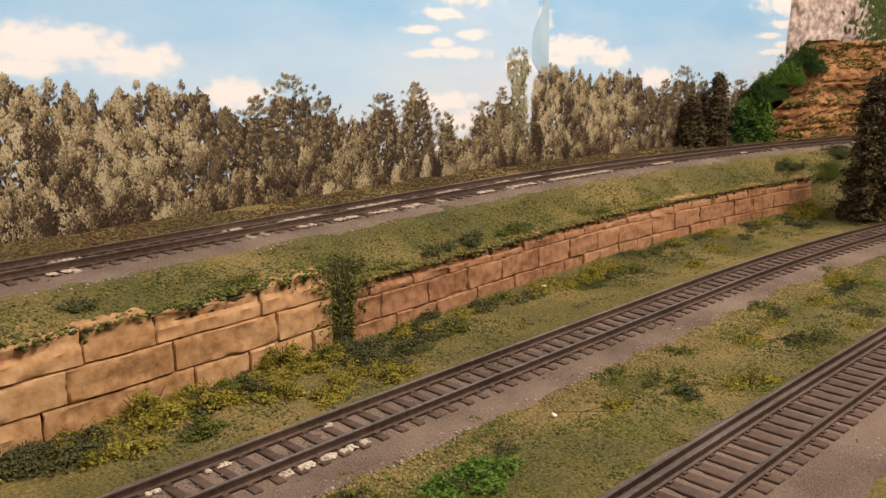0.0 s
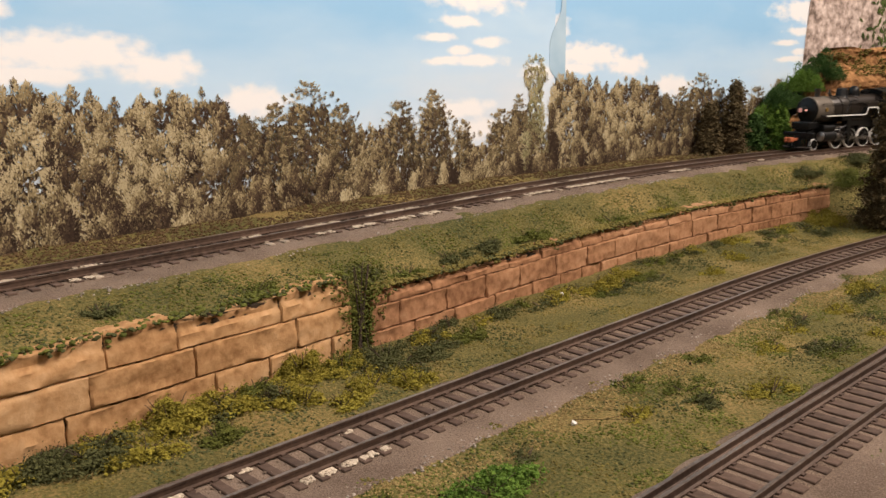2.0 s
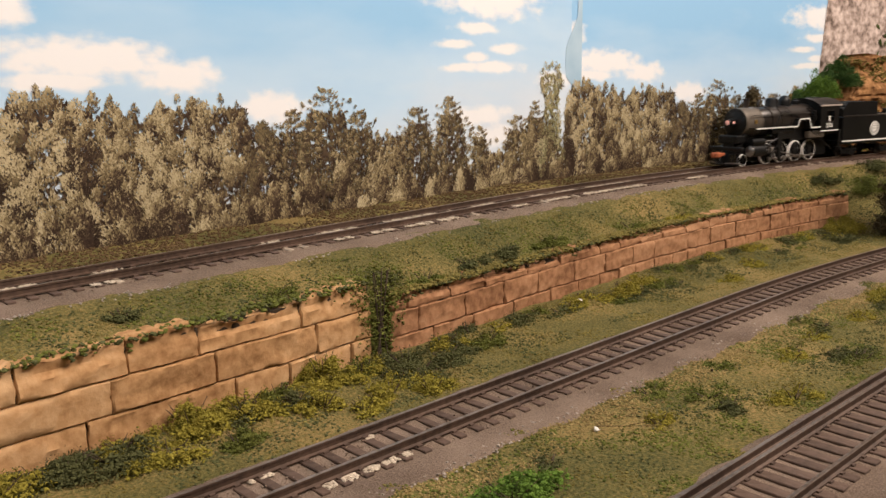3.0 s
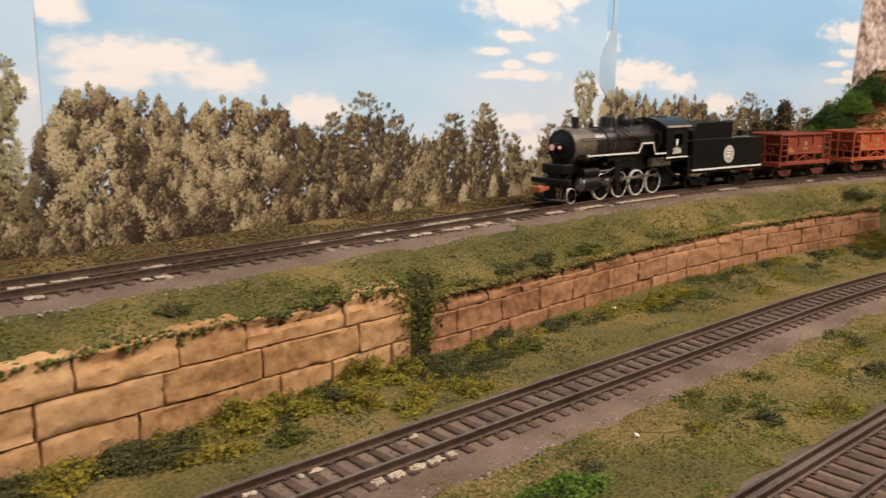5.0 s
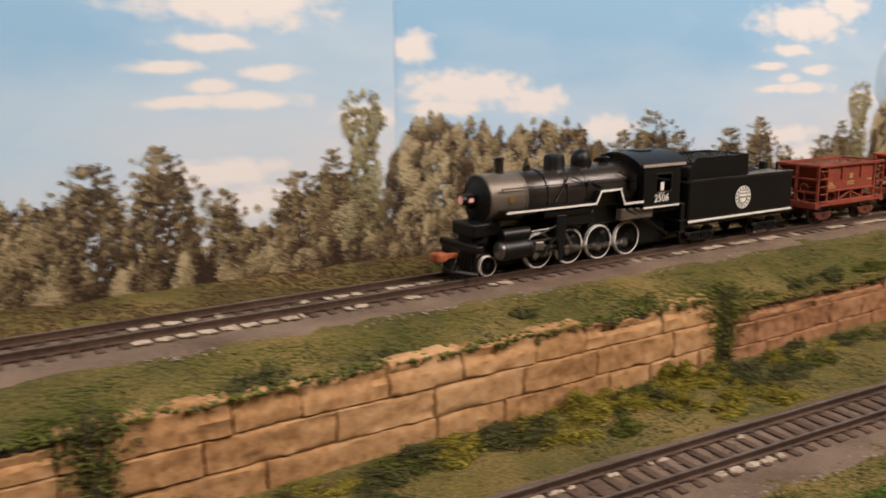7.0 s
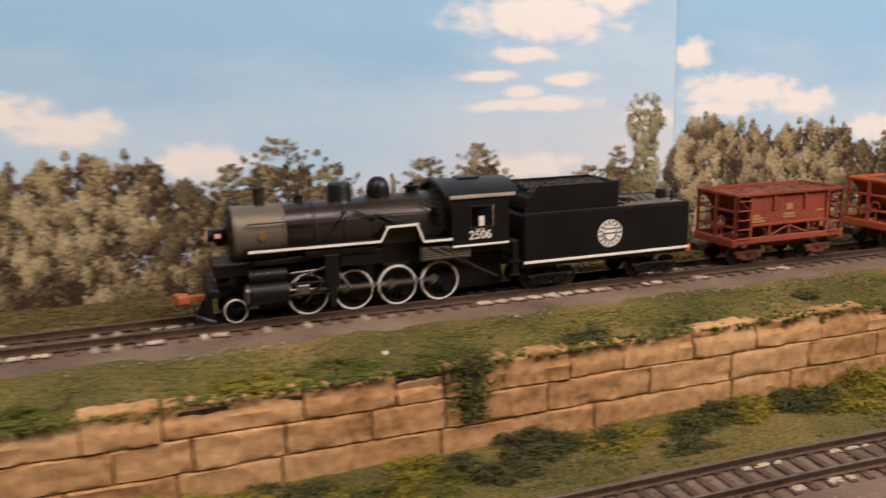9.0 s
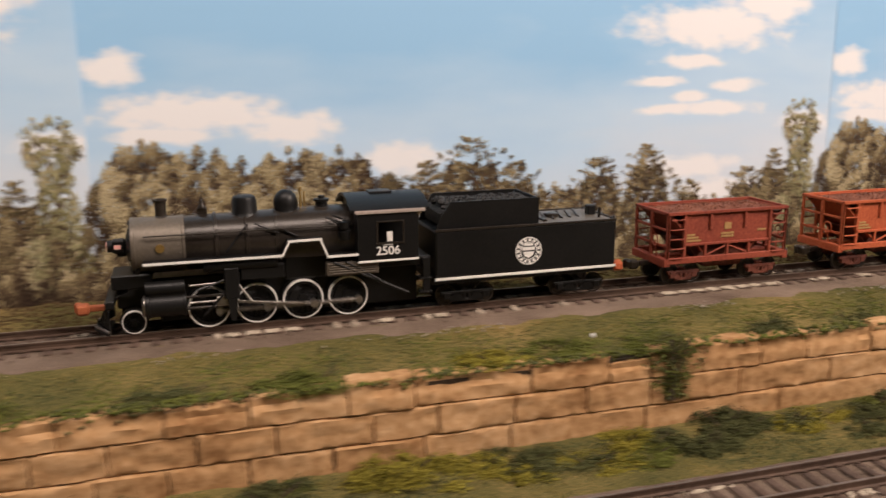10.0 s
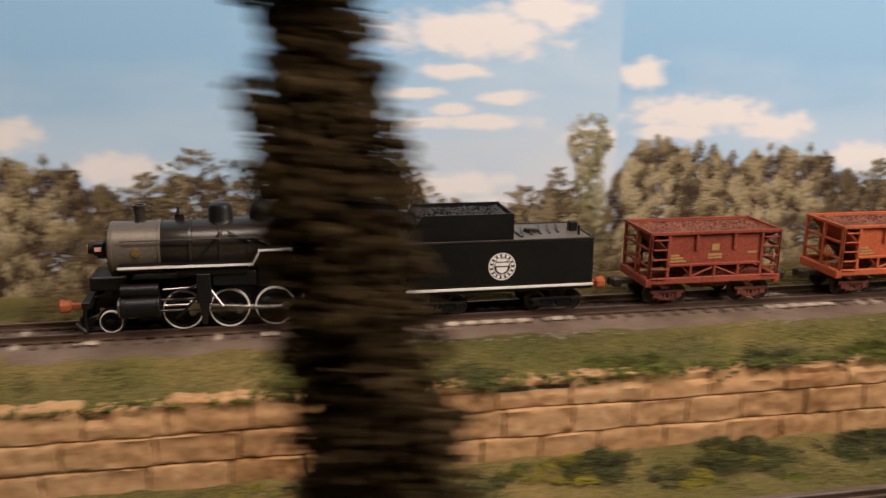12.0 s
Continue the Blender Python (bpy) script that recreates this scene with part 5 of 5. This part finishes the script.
ground_cover("bank_turf_green", TURF_A, "bright green foam turf along the bank", 10200, 1, (-560, 900), (33, 61), (0.22, 0.76), near_wall(clumpy(24, 1.0, 0.25)))
ground_cover("bank_turf_dark", TURF_C, "dark green foam turf along the bank", 7650, 2, (-560, 900), (33, 60), (0.22, 0.72), near_wall(clumpy(20, 2.0, 0.2)))
ground_cover("bank_turf_olive", TURF_B, "olive foam turf along the bank", 11050, 3, (-560, 900), (31, 61), (0.17, 0.61), clumpy(18, 3.0, 0.25))
ground_cover("wall_foot_turf_dark", TURF_C, "dark foam turf at the foot of the wall", 10200, 4, (-560, 900), (67, 108), (0.22, 0.76), clumpy(26, 4.0, 0.2))
ground_cover("wall_foot_turf_olive", TURF_B, "olive foam turf at the foot of the wall", 13600, 5, (-560, 900), (67, 120), (0.19, 0.68), clumpy(22, 5.0, 0.2))
ground_cover("meadow_turf_green", TURF_A, "green foam turf between the lower tracks", 13600, 6, (60, 820), (135, 260), (0.19, 0.68), clumpy(24, 6.0, 0.12))
ground_cover("meadow_turf_olive", TURF_B, "olive foam turf between the lower tracks", 10200, 7, (60, 820), (130, 270), (0.17, 0.61), clumpy(18, 7.0, 0.15))
ground_cover("meadow_turf_dark", TURF_C, "dark foam turf between the lower tracks", 4420, 8, (60, 820), (135, 250), (0.19, 0.65), clumpy(22, 8.0, 0.05))
ground_cover("verge_turf", DRY, "dull brown turf behind the upper track", 16000, 9, (-560, 860), (-66, -22), (0.35, 1.05), clumpy(40, 9.0, 0.7))


def drape(name, lo, hi, top, mat, n, seed, label):
    """Turf that hangs unevenly over the wall's upper edge."""
    rng = np.random.default_rng(seed)
    pts = []
    while len(pts) < n:
        s = rng.uniform(lo, hi)
        low = 5.5 * max(0.0, noise.noise((s / 17, seed, 0.5)) + 0.45 * noise.noise((s / 5, seed, 2.5)))
        pts.append((*on_line(s, FACE_D + rng.uniform(-7, 1.8)), top + 1.2 - rng.random() ** 1.5 * (low + 1.0)))
    tagged(crumbs(name, pts, rng.uniform(0.4, 1.3, n), mat, rng), label, "ground cover", kind="stuff")


drape("drape_left_dark", -560, 243, 36.2, TURF_C, 1100, 61, "dark turf hanging over the tan wall")
drape("drape_left_green", -560, 243, 36.5, TURF_A, 1800, 62, "green turf hanging over the tan wall")
drape("drape_right_dark", 254, 735, 27.5, TURF_C, 1300, 63, "dark turf hanging over the reddish wall")
drape("drape_right_olive", 254, 735, 28.0, TURF_B, 2800, 64, "olive turf hanging over the reddish wall")


def pebble_band(name, line, d0, d1, s0, s1, z, n, seed, label):
    rng = np.random.default_rng(seed)
    pts = []
    while len(pts) < n:
        s, d = rng.uniform(s0, s1), d0 + (d1 - d0) * rng.beta(2, 2)
        if noise.noise((s / 30, d / 12, seed)) + 0.25 > rng.random() * 0.6:
            pts.append((*line(s, d), z + rng.uniform(-0.3, 0.5)))
    tagged(crumbs(name, pts, rng.uniform(0.25, 0.7, n), BALLAST if "chips" in name else PEBBLE, rng), label, "gravel", kind="stuff")


pebble_band("pebbles_middle", middle_line, 17, 30, -150, 520, 0.6, 900, 21, "pale loose pebbles beside the lower track")
pebble_band("pebbles_upper", on_line, 26, 36, -400, 620, 43.6, 450, 22, "pale loose pebbles beside the upper ballast")
pebble_band("pebbles_near", near_line, 16, 32, 130, 520, 0.6, 700, 23, "pale loose pebbles beside the near track")
pebble_band("ballast_chips", on_line, -16, 22, -560, 800, RAIL_Z - 4.0, 2500, 24, "small ballast chips on the upper bed")
pebble_band("ballast_chips_low", middle_line, -17, 19, -200, 700, 1.9, 2000, 25, "small ballast chips on the lower bed")


def strip_turf(name, line, d0, d1, s0, s1, n, mat, seed, label):
    """Fine dry turf spread in a ragged strip beside a track."""
    rng = np.random.default_rng(seed)
    pts = []
    while len(pts) < n:
        s, k = rng.uniform(s0, s1), rng.beta(1.4, 1.6)
        if noise.noise((s / 28, k * 1.5, seed)) + 0.55 > rng.random():
            x, y = line(s, d0 + (d1 - d0) * k)
            pts.append((x, y, ground_z(x, y) + 0.15))
    tagged(crumbs(name, pts, rng.uniform(0.22, 0.62, n), mat, rng), label, "ground cover", kind="stuff")


strip_turf("tan_verge_turf", middle_line, 25, 44, 120, 720, 9000, TAN_TURF, 91, "dry tan turf beside the lower track")
strip_turf("golden_turf", near_line, 36, 90, 150, 480, 9000, RUST_TURF, 92, "golden brown turf before the near track")


def dusted(name, line, z, s0, s1, bands, n, seed, label):
    """Pale ballast dust caught in patches against the rails."""
    rng = np.random.default_rng(seed)
    pts = []
    while len(pts) < n:
        s, (lo, hi) = rng.uniform(s0, s1), bands[int(rng.integers(0, len(bands)))]
        if noise.noise((s / 16, lo, seed * 1.7)) + 0.5 * noise.noise((s / 60, 2.0, seed * 1.3)) > 0.12 and (s / 8.1 + 0.25) % 1 > 0.3:
            pts.append((*line(s, rng.uniform(lo, hi)), z + rng.uniform(-0.25, 0.2)))
    tagged(crumbs(name, pts, rng.uniform(0.35, 0.8, n), DUST, rng, None, 0.5), label, "gravel", kind="stuff")


dusted("ballast_dust_upper", on_line, RAIL_Z - 3.2, -560, 720, ((10.4, 14.5), (-8.0, -4.5)), 9000, 81, "pale ballast dust lying along the upper rails")
dusted("ballast_dust_lower", middle_line, 2.5, -180, 190, ((10.4, 13.5), (-8.0, -6.0)), 1800, 82, "pale ballast dust lying along the lower rails")


def shrub(x, y, wide, tall, mat, seed, label, base=None, flat=0.6, group="shrubs by the wall"):
    """A foam shrub: twigs and a loose dome of crumbs and leaves."""
    rng = np.random.default_rng(seed)
    z = ground_z(x, y) if base is None else base
    ob = thing("shrub", label, "shrub", group)
    ob.location = (x * U, y * U, z * U)
    wide, tall = wide * 1.15, tall * (1.0 if mat is LIME else 0.85)
    n = int(90 + wide * tall * 3.4)
    m = int(4 + wide / 4)
    ta, tq = rng.uniform(0, 2 * math.pi, m), np.sqrt(rng.random(m)) * wide * 0.5
    tr = rng.uniform(0.16, 0.30, m) * wide
    th = tall * rng.uniform(0.45, 1.05, m) * (1 - 0.45 * tq / (0.5 * wide))
    c = rng.choice(m, n, p=tr ** 2 / (tr ** 2).sum())
    a, q, h = rng.uniform(0, 2 * math.pi, n), np.sqrt(rng.random(n)), rng.random(n)
    reach = q * tr[c] * np.sqrt(np.clip(1 - h ** 2, 0.05, 1))
    pts = np.stack([tq[c] * np.cos(ta[c]) + reach * np.cos(a), flat * (tq[c] * np.sin(ta[c]) + reach * np.sin(a)), -1.0 + h * th[c]], 1)
    crumbs("foliage", pts, rng.uniform(0.3, 0.8, n), mat, rng, ob)
    m = n * 4
    pick = pts[rng.integers(0, n, m)] + rng.normal(0, 1.1, (m, 3))
    leaves("leafage", pick, rng.uniform(0.15, 0.42, m), mat, rng, ob)
    twigs = Shape()
    for k in range(5):
        b = rng.uniform(0, 6.28)
        twigs.rod((0, 0, -1.5), (wide * 0.3 * math.cos(b), flat * wide * 0.3 * math.sin(b), tall * 0.7), 0.35, 0.12, 5)
    part("twig_frame", twigs, WOOD, ob)
    return ob


VIVID = (LEAF_GREEN, "vivid green foam shrub")
GREEN, YELLOW, DUSK = (TURF_A, "bright green foam shrub"), (LIME, "yellow-green foam shrub"), (TURF_C, "dark green foam shrub")
SHRUB_PLAN = [
    (190, 139, 30, 11, VIVID, "in the meadow"), (160, 158, 14, 6, GREEN, "in the meadow"), (501, 127, 30, 6, YELLOW, "beside the lower track"), (455, 128, 16, 5, YELLOW, "beside the lower track"), (323, 109, 20, 6, YELLOW, "in the meadow"), (300, 124, 18, 5, DUSK, "in the meadow"), (268, 136, 14, 4, YELLOW, "in the meadow"),
    (212, 252, 18, 15, YELLOW, "against the stone wall"), (152, 250, 24, 13, YELLOW, "against the stone wall"), (170, 246, 18, 8, DUSK, "against the stone wall"), (228, 246, 20, 10, YELLOW, "against the stone wall"), (238, 217, 16, 7, YELLOW, "at the wall's foot"), (413, 239, 18, 11, YELLOW, "against the stone wall"), (424, 234, 10, 6, DUSK, "at the wall's foot"),
    (122, 247, 26, 11, DUSK, "against the stone wall"), (102, 250, 22, 10, DUSK, "against the stone wall"), (190, 242, 14, 9, DUSK, "at the wall's foot"), (250, 244, 26, 12, DUSK, "below the gap in the wall"), (280, 248, 16, 7, DUSK, "at the wall's foot"), (300, 252, 12, 8, DUSK, "at the wall's foot"), (490, 212, 18, 5, YELLOW, "at the wall's foot"), (540, 216, 16, 5, YELLOW, "at the wall's foot"),
    (86, 246, 20, 8, YELLOW, "at the wall's foot"), (60, 244, 22, 7, DUSK, "at the wall's foot"), (-12, 249, 30, 12, DUSK, "below the creeper"), (22, 246, 22, 7, DUSK, "at the wall's foot"), (-60, 248, 24, 8, YELLOW, "at the wall's foot"), (-105, 246, 34, 9, DUSK, "at the wall's foot"), (-150, 246, 30, 11, YELLOW, "at the wall's foot"), (-200, 246, 30, 9, DUSK, "at the wall's foot"), (-70, 236, 22, 5, YELLOW, "at the wall's foot"), (-260, 246, 34, 10, DUSK, "at the wall's foot"), (-320, 246, 30, 10, DUSK, "at the wall's foot"),
    (285, 266, 16, 10, GREEN, "on top of the wall"), (290, 262, 8, 9, YELLOW, "hanging over the wall"), (262, 272, 20, 7, DUSK, "on top of the bank"), (204, 270, 24, 5, GREEN, "on top of the bank"), (145, 279, 12, 5, DUSK, "on top of the bank"), (432, 262, 8, 11, YELLOW, "on top of the wall"), (350, 272, 26, 6, DUSK, "on top of the bank"), (390, 272, 22, 6, GREEN, "on top of the bank"), (470, 268, 24, 6, GREEN, "on top of the bank"), (520, 262, 24, 5, YELLOW, "on top of the bank"), (320, 270, 22, 6, DUSK, "on top of the bank"),
    (-182, 268, 34, 7, GREEN, "on top of the bank"), (-110, 270, 30, 6, YELLOW, "on top of the bank"), (-80, 272, 24, 6, GREEN, "on top of the bank"), (-36, 268, 28, 6, GREEN, "above the creeper"), (-230, 268, 34, 6, DUSK, "on top of the bank"), (-300, 268, 36, 6, GREEN, "on top of the bank"), (-370, 268, 36, 6, DUSK, "on top of the bank"), (-430, 268, 34, 6, GREEN, "on top of the bank"), (20, 272, 26, 5, DUSK, "on top of the bank"), (70, 272, 24, 4, DUSK, "on top of the bank"),
    (690, 215, 36, 14, YELLOW, "at the end of the wall"), (655, 200, 22, 8, DUSK, "at the end of the wall"), (720, 240, 26, 8, DUSK, "at the end of the wall"), (752, 214, 44, 17, GREEN, "at the end of the wall"), (785, 196, 42, 14, DUSK, "beside the curve"), (835, 212, 50, 14, DUSK, "beside the curve"), (800, 228, 40, 9, DUSK, "beside the curve"), (735, 190, 26, 10, YELLOW, "beside the curve")]
hedge = np.random.default_rng(77)
for s in np.arange(-460, 700, 13.0):
    tone = (YELLOW, DUSK, YELLOW, DUSK, GREEN)[int(hedge.integers(0, 5))]
    size = 0.55 if s > 300 or s < -60 else 1.0
    x, y = on_line(s + hedge.uniform(-5, 5), hedge.uniform(69, 74) + hedge.random() ** 2 * 18)
    SHRUB_PLAN.append((x, y, hedge.uniform(14, 24), size * hedge.uniform(3.5, 10), tone, "along the wall's foot"))
for k in range(46):
    x, y = hedge.uniform(150, 640), hedge.uniform(84, 182)
    if abs(y - middle_line(x)[1]) > 32 and abs(y - near_line(x)[1]) > 30:
        SHRUB_PLAN.append((x, y, hedge.uniform(10, 24), hedge.uniform(2.0, 4.5), (GREEN, YELLOW, DUSK)[k % 3], "low in the meadow"))
for s in np.arange(190, 262, 9.0):
    x, y = on_line(s, hedge.uniform(76, 98))
    SHRUB_PLAN.append((x, y, hedge.uniform(14, 20), hedge.uniform(4, 8), YELLOW if hedge.random() < 0.7 else DUSK, "spreading from the wall's foot"))
for k, (x, y, w, h, (mat, words), where) in enumerate(SHRUB_PLAN):
    shrub(x, y, w, h, mat, k + 1, words + " " + where)


def creeper(s, top, bottom, wide, seed, label):
    """A plant that spills over the wall's face."""
    rng = np.random.default_rng(seed)
    ob = thing("creeper", label, "creeper", "creepers on the wall")
    n = 750
    z = bottom + (top - bottom) * rng.random(n) ** 0.8
    k = (z - bottom) / (top - bottom)
    off = rng.normal(0, 0.33, n) * wide * (0.45 + 0.75 * k)
    dd = FACE_D + 1.2 + rng.uniform(-1.0, 1.2, n) - 9 * np.clip(k - 0.85, 0, 1) * 6
    pts = np.array([(*on_line(s + o, d), h) for o, d, h in zip(off, dd, z)])
    crumbs("foliage", pts, rng.uniform(0.3, 0.75, n), TURF_A if top > 40.5 and bottom < 5 else TURF_C, rng, ob)
    leaves("leafage", pts[rng.integers(0, n, 1600)] + rng.normal(0, 1.0, (1600, 3)), rng.uniform(0.3, 0.7, 1600), TURF_A, rng, ob)
    for q in range(6):
        a, b = s + rng.uniform(-4, 4), s + rng.uniform(-6, 6)
        part("stem", Shape().rod((*on_line(a, FACE_D + 2.2), bottom), (*on_line(b, FACE_D + 2.4), top), 0.4, 0.25, 5), WOOD, ob)


creeper(248, 41, 0, 23, 31, "dark green creeper filling the gap in the wall")
creeper(-32, 42, 15, 18, 32, "dark green creeper spilling over the wall")


def conifer(x, y, base, tall, half, mat, seed, label, column=0.0, n=5000, leaf=0.8, group="model conifers"):
    """A model conifer: tapered trunk, drooping limbs and needle clumps."""
    rng = np.random.default_rng(seed)
    ob = thing("conifer", label, "tree", group)
    ob.location = (x * U, y * U, base * U)
    trunk = Shape().rod((0, 0, -1), (0, 0, tall * 0.55), tall * 0.018, tall * 0.011, 10).rod((0, 0, tall * 0.55), (0, 0, tall), tall * 0.011, 0.2, 8)
    part("trunk", trunk, WOOD, ob, "thin brown trunk")
    limbs, tips = Shape(), []
    m = int(60 + tall * 0.5)
    for k in range(m):
        t = 0.08 + 0.9 * k / m
        a = k * 2.4 + rng.normal(0, 0.3)
        r = half * ((1 - t) ** (0.8 - 0.55 * column)) * (1 - 0.15 * column) * rng.uniform(0.6, 1.15) + 0.6
        tip = (r * math.cos(a), r * math.sin(a), t * tall - 0.25 * r + rng.normal(0, 1))
        limbs.rod((0, 0, t * tall), tip, 0.3, 0.12, 4)
        tips.append(((0, 0, t * tall), tip))
    part("limb_frame", limbs, WOOD, ob)
    pick = rng.integers(0, m, n)
    u = 0.25 + 0.8 * rng.random((n, 1))
    a, b = np.array([p for p, _ in tips])[pick], np.array([q for _, q in tips])[pick]
    spread = 0.09 * half + 0.6
    leaves("needle_mass", a + (b - a) * u + rng.normal(0, spread, (n, 3)), rng.uniform(0.5, 1.2, n) * leaf, mat, rng, ob)
    c = rng.integers(0, n, n // 5)
    crumbs("needle_body", (a + (b - a) * u)[c] + rng.normal(0, spread * 0.7, (len(c), 3)), rng.uniform(0.8, 1.7, len(c)) * leaf, mat, rng, ob)
    return ob




def shaggy_conifer(x, y, tall, half, lean, label):
    """A tall bottle-brush tree of foam-covered wire: trunk and ragged lumps of brown needles."""
    rng = np.random.default_rng(41)
    ob = thing("conifer", label, "tree", "model conifers")
    ob.matrix_world = place(x, y, 0) @ pose(0, 0, 0, 0, lean, 0)
    part("trunk", Shape().rod((0, 0, -1), (0, 0, tall), 2.6, 0.4, 10), WOOD, ob, "thin brown trunk")
    lumps = []
    for k in range(230):
        t = 0.03 + 0.96 * k / 229
        a = 2.4 * k + rng.normal(0, 0.3)
        r = half * np.interp(t, [0, 0.5, 0.69, 0.85, 0.94, 1.0], [1.0, 0.62, 0.40, 0.24, 0.13, 0.03]) * rng.uniform(0.1, 0.95)
        lumps.append((r * math.cos(a), r * math.sin(a), t * tall, rng.uniform(3.0, 7.0) * (1.2 - 0.42 * t)))
    lumps = np.array(lumps)
    limbs = Shape()
    for lx, ly, lz, lr in lumps:
        limbs.rod((0, 0, lz + 1.5), (lx, ly, lz), 0.35, 0.15, 4)
    part("limb_frame", limbs, WOOD, ob)
    c = rng.integers(0, len(lumps), 20000)
    way = rng.normal(0, 1, (20000, 3))
    way /= np.linalg.norm(way, axis=1)[:, None]
    pts = lumps[c, :3] + way * lumps[c, 3:] * rng.random((20000, 1)) ** 0.4 * [1, 1, 0.8]
    crumbs("needle_body", pts, rng.uniform(0.35, 0.9, 20000), NEEDLE, rng, ob, 0.9)
    q = rng.integers(0, 20000, 34000)
    leaves("needle_mass", pts[q] + rng.normal(0, 0.7, (34000, 3)), rng.uniform(0.15, 0.4, 34000), NEEDLE, rng, ob)
    return ob


shaggy_conifer(-422.8, 25, 186, 22.0, -6.5, "tall shaggy dark brown conifer close to the lens")
conifer(-419, 155, 0, 80, 8, NEEDLE, 42, "small dark conifer beside the lower track", 0.5, 3000, 0.7)
conifer(702, 172, ground_z(702, 172), 108, 25, FIR, 43, "large dark brown conifer beside the curve", 0.55, 20000, 1.0)
for k, (s, d, base, tall, half, mat, label) in enumerate([
        (762, -52, 42, 66, 17, FIR, "dark conifer before the backdrop"), (735, -56, 42, 46, 15, FIR, "low dark conifer before the backdrop"), (790, -50, 42, 34, 14, LEAF_DEEP, "dark green conifer beside the cliff"), (806, -36, 43, 42, 12, LEAF_GREEN, "fresh green conifer at the cliff's foot"),]):
    conifer(*on_line(s, d), base, tall, half, mat, 50 + k, label, 0.3, 4500, 1.1)


def cliff():
    """The layered ochre cliff behind the curve, with turf ledges."""
    ob = thing("cliff", "layered ochre rock cliff with grassy ledges", "cliff")
    ss, rows = np.arange(788, 1240, 3.0), 46
    rock, verts = Shape(), []

    def crest(s):
        return 44 + 94 * smooth_step(775, 905, s) + 5 * noise.noise((s / 30, 1.0, 0.0))

    for s in ss:
        for j in range(rows + 1):
            t = j / rows
            z = 40 + (crest(s) - 40) * t
            band = noise.noise((s / 60, z / 5.5, 3.0)) + 0.5 * noise.noise((s / 14, z / 3.0, 8.0))
            step = 1.5 * math.floor(2.2 * band) + 1.2 * band
            ledge = 9 * smooth_step(80, 86, z) + 8 * smooth_step(112, 118, z)
            back = 30 + 0.10 * (z - 44) + ledge - step + 12 * (1 - smooth_step(788, 840, s)) + 5 * noise.noise((s / 40, z / 40, 2.0))
            verts.append((*on_line(s, -min(64, max(24, back))), z))
    k = rows + 1
    faces = [(i * k + j, (i + 1) * k + j, (i + 1) * k + j + 1, i * k + j + 1) for i in range(len(ss) - 1) for j in range(rows)]
    part("rock_face", rock.add(verts, faces), CLIFF, ob, "layered ochre rock")
    rng = np.random.default_rng(6)
    for name, mat, z0, z1, n in (("ledge_turf", TURF_B, 76, 92, 1600), ("crest_turf", TURF_B, 110, 142, 2400), ("foot_turf", TURF_A, 44, 66, 1800)):
        pts = []
        while len(pts) < n:
            i, j = rng.integers(0, len(ss) - 1), rng.integers(0, rows)
            p = verts[i * k + j]
            if z0 < p[2] < z1 and noise.noise((p[0] / 14, p[2] / 10, 4.0)) > -0.12:
                pts.append((p[0] + rng.normal(0, 1), p[1] - rng.uniform(0, 2), p[2] + rng.uniform(0, 1.5)))
        tagged(crumbs(name, pts, rng.uniform(0.5, 1.4, n), mat, rng, ob), kind="stuff")


cliff()
for k, (s, z, w, h) in enumerate([(800, 66, 26, 26), (822, 84, 30, 26), (846, 98, 34, 28), (872, 108, 34, 32), (808, 48, 22, 16)]):
    x, y = on_line(s, -48)
    shrub(x, y, w * 1.25, h * 1.25, LEAF_DEEP if k % 2 else LEAF_GREEN, 70 + k, "deep green bushy tree on the cliff's shoulder", z, 0.6, "trees on the cliff")


def loose_stone(x, y, r, seed):
    ob = part("loose_stone", Shape().lump(x, y, ground_z(x, y) + 0.5 * r, r, np.random.default_rng(seed)), WHITE)
    tagged(ob, "small white stone lying in the turf", "stone", "loose stones")


for k, (x, y, r) in enumerate([(193.3, 241, 1.3), (163.4, 181.6, 1.0), (380, 244, 1.6), (247, 148, 1.2), (-60, 277, 1.2), (-182, 262, 1.0)]):
    loose_stone(x, y, r, k)
twig = Shape().rod((247, 148, 2), (262, 133, 1.5), 0.16, 0.08, 5).rod((255, 140, 2), (258, 132, 5), 0.14, 0.06, 5)
tagged(part("dry_twig", twig, DRY), "thin dry brown twig lying in the turf", "twig")


build_walls()
track("track_upper", on_line, RAIL_Z, -1100, 1850, 8.1, (-560, 960), "brown model railway track on the upper bank")
track("track_middle", middle_line, 5.8, -700, 1000, 8.1, (-200, 760), "brown model railway track below the stone wall")
track("track_near", near_line, 5.8, -300, 900, 8.0, (120, 560), "brown model railway track with a guard rail", guard=True, wide=2.3)

motions()
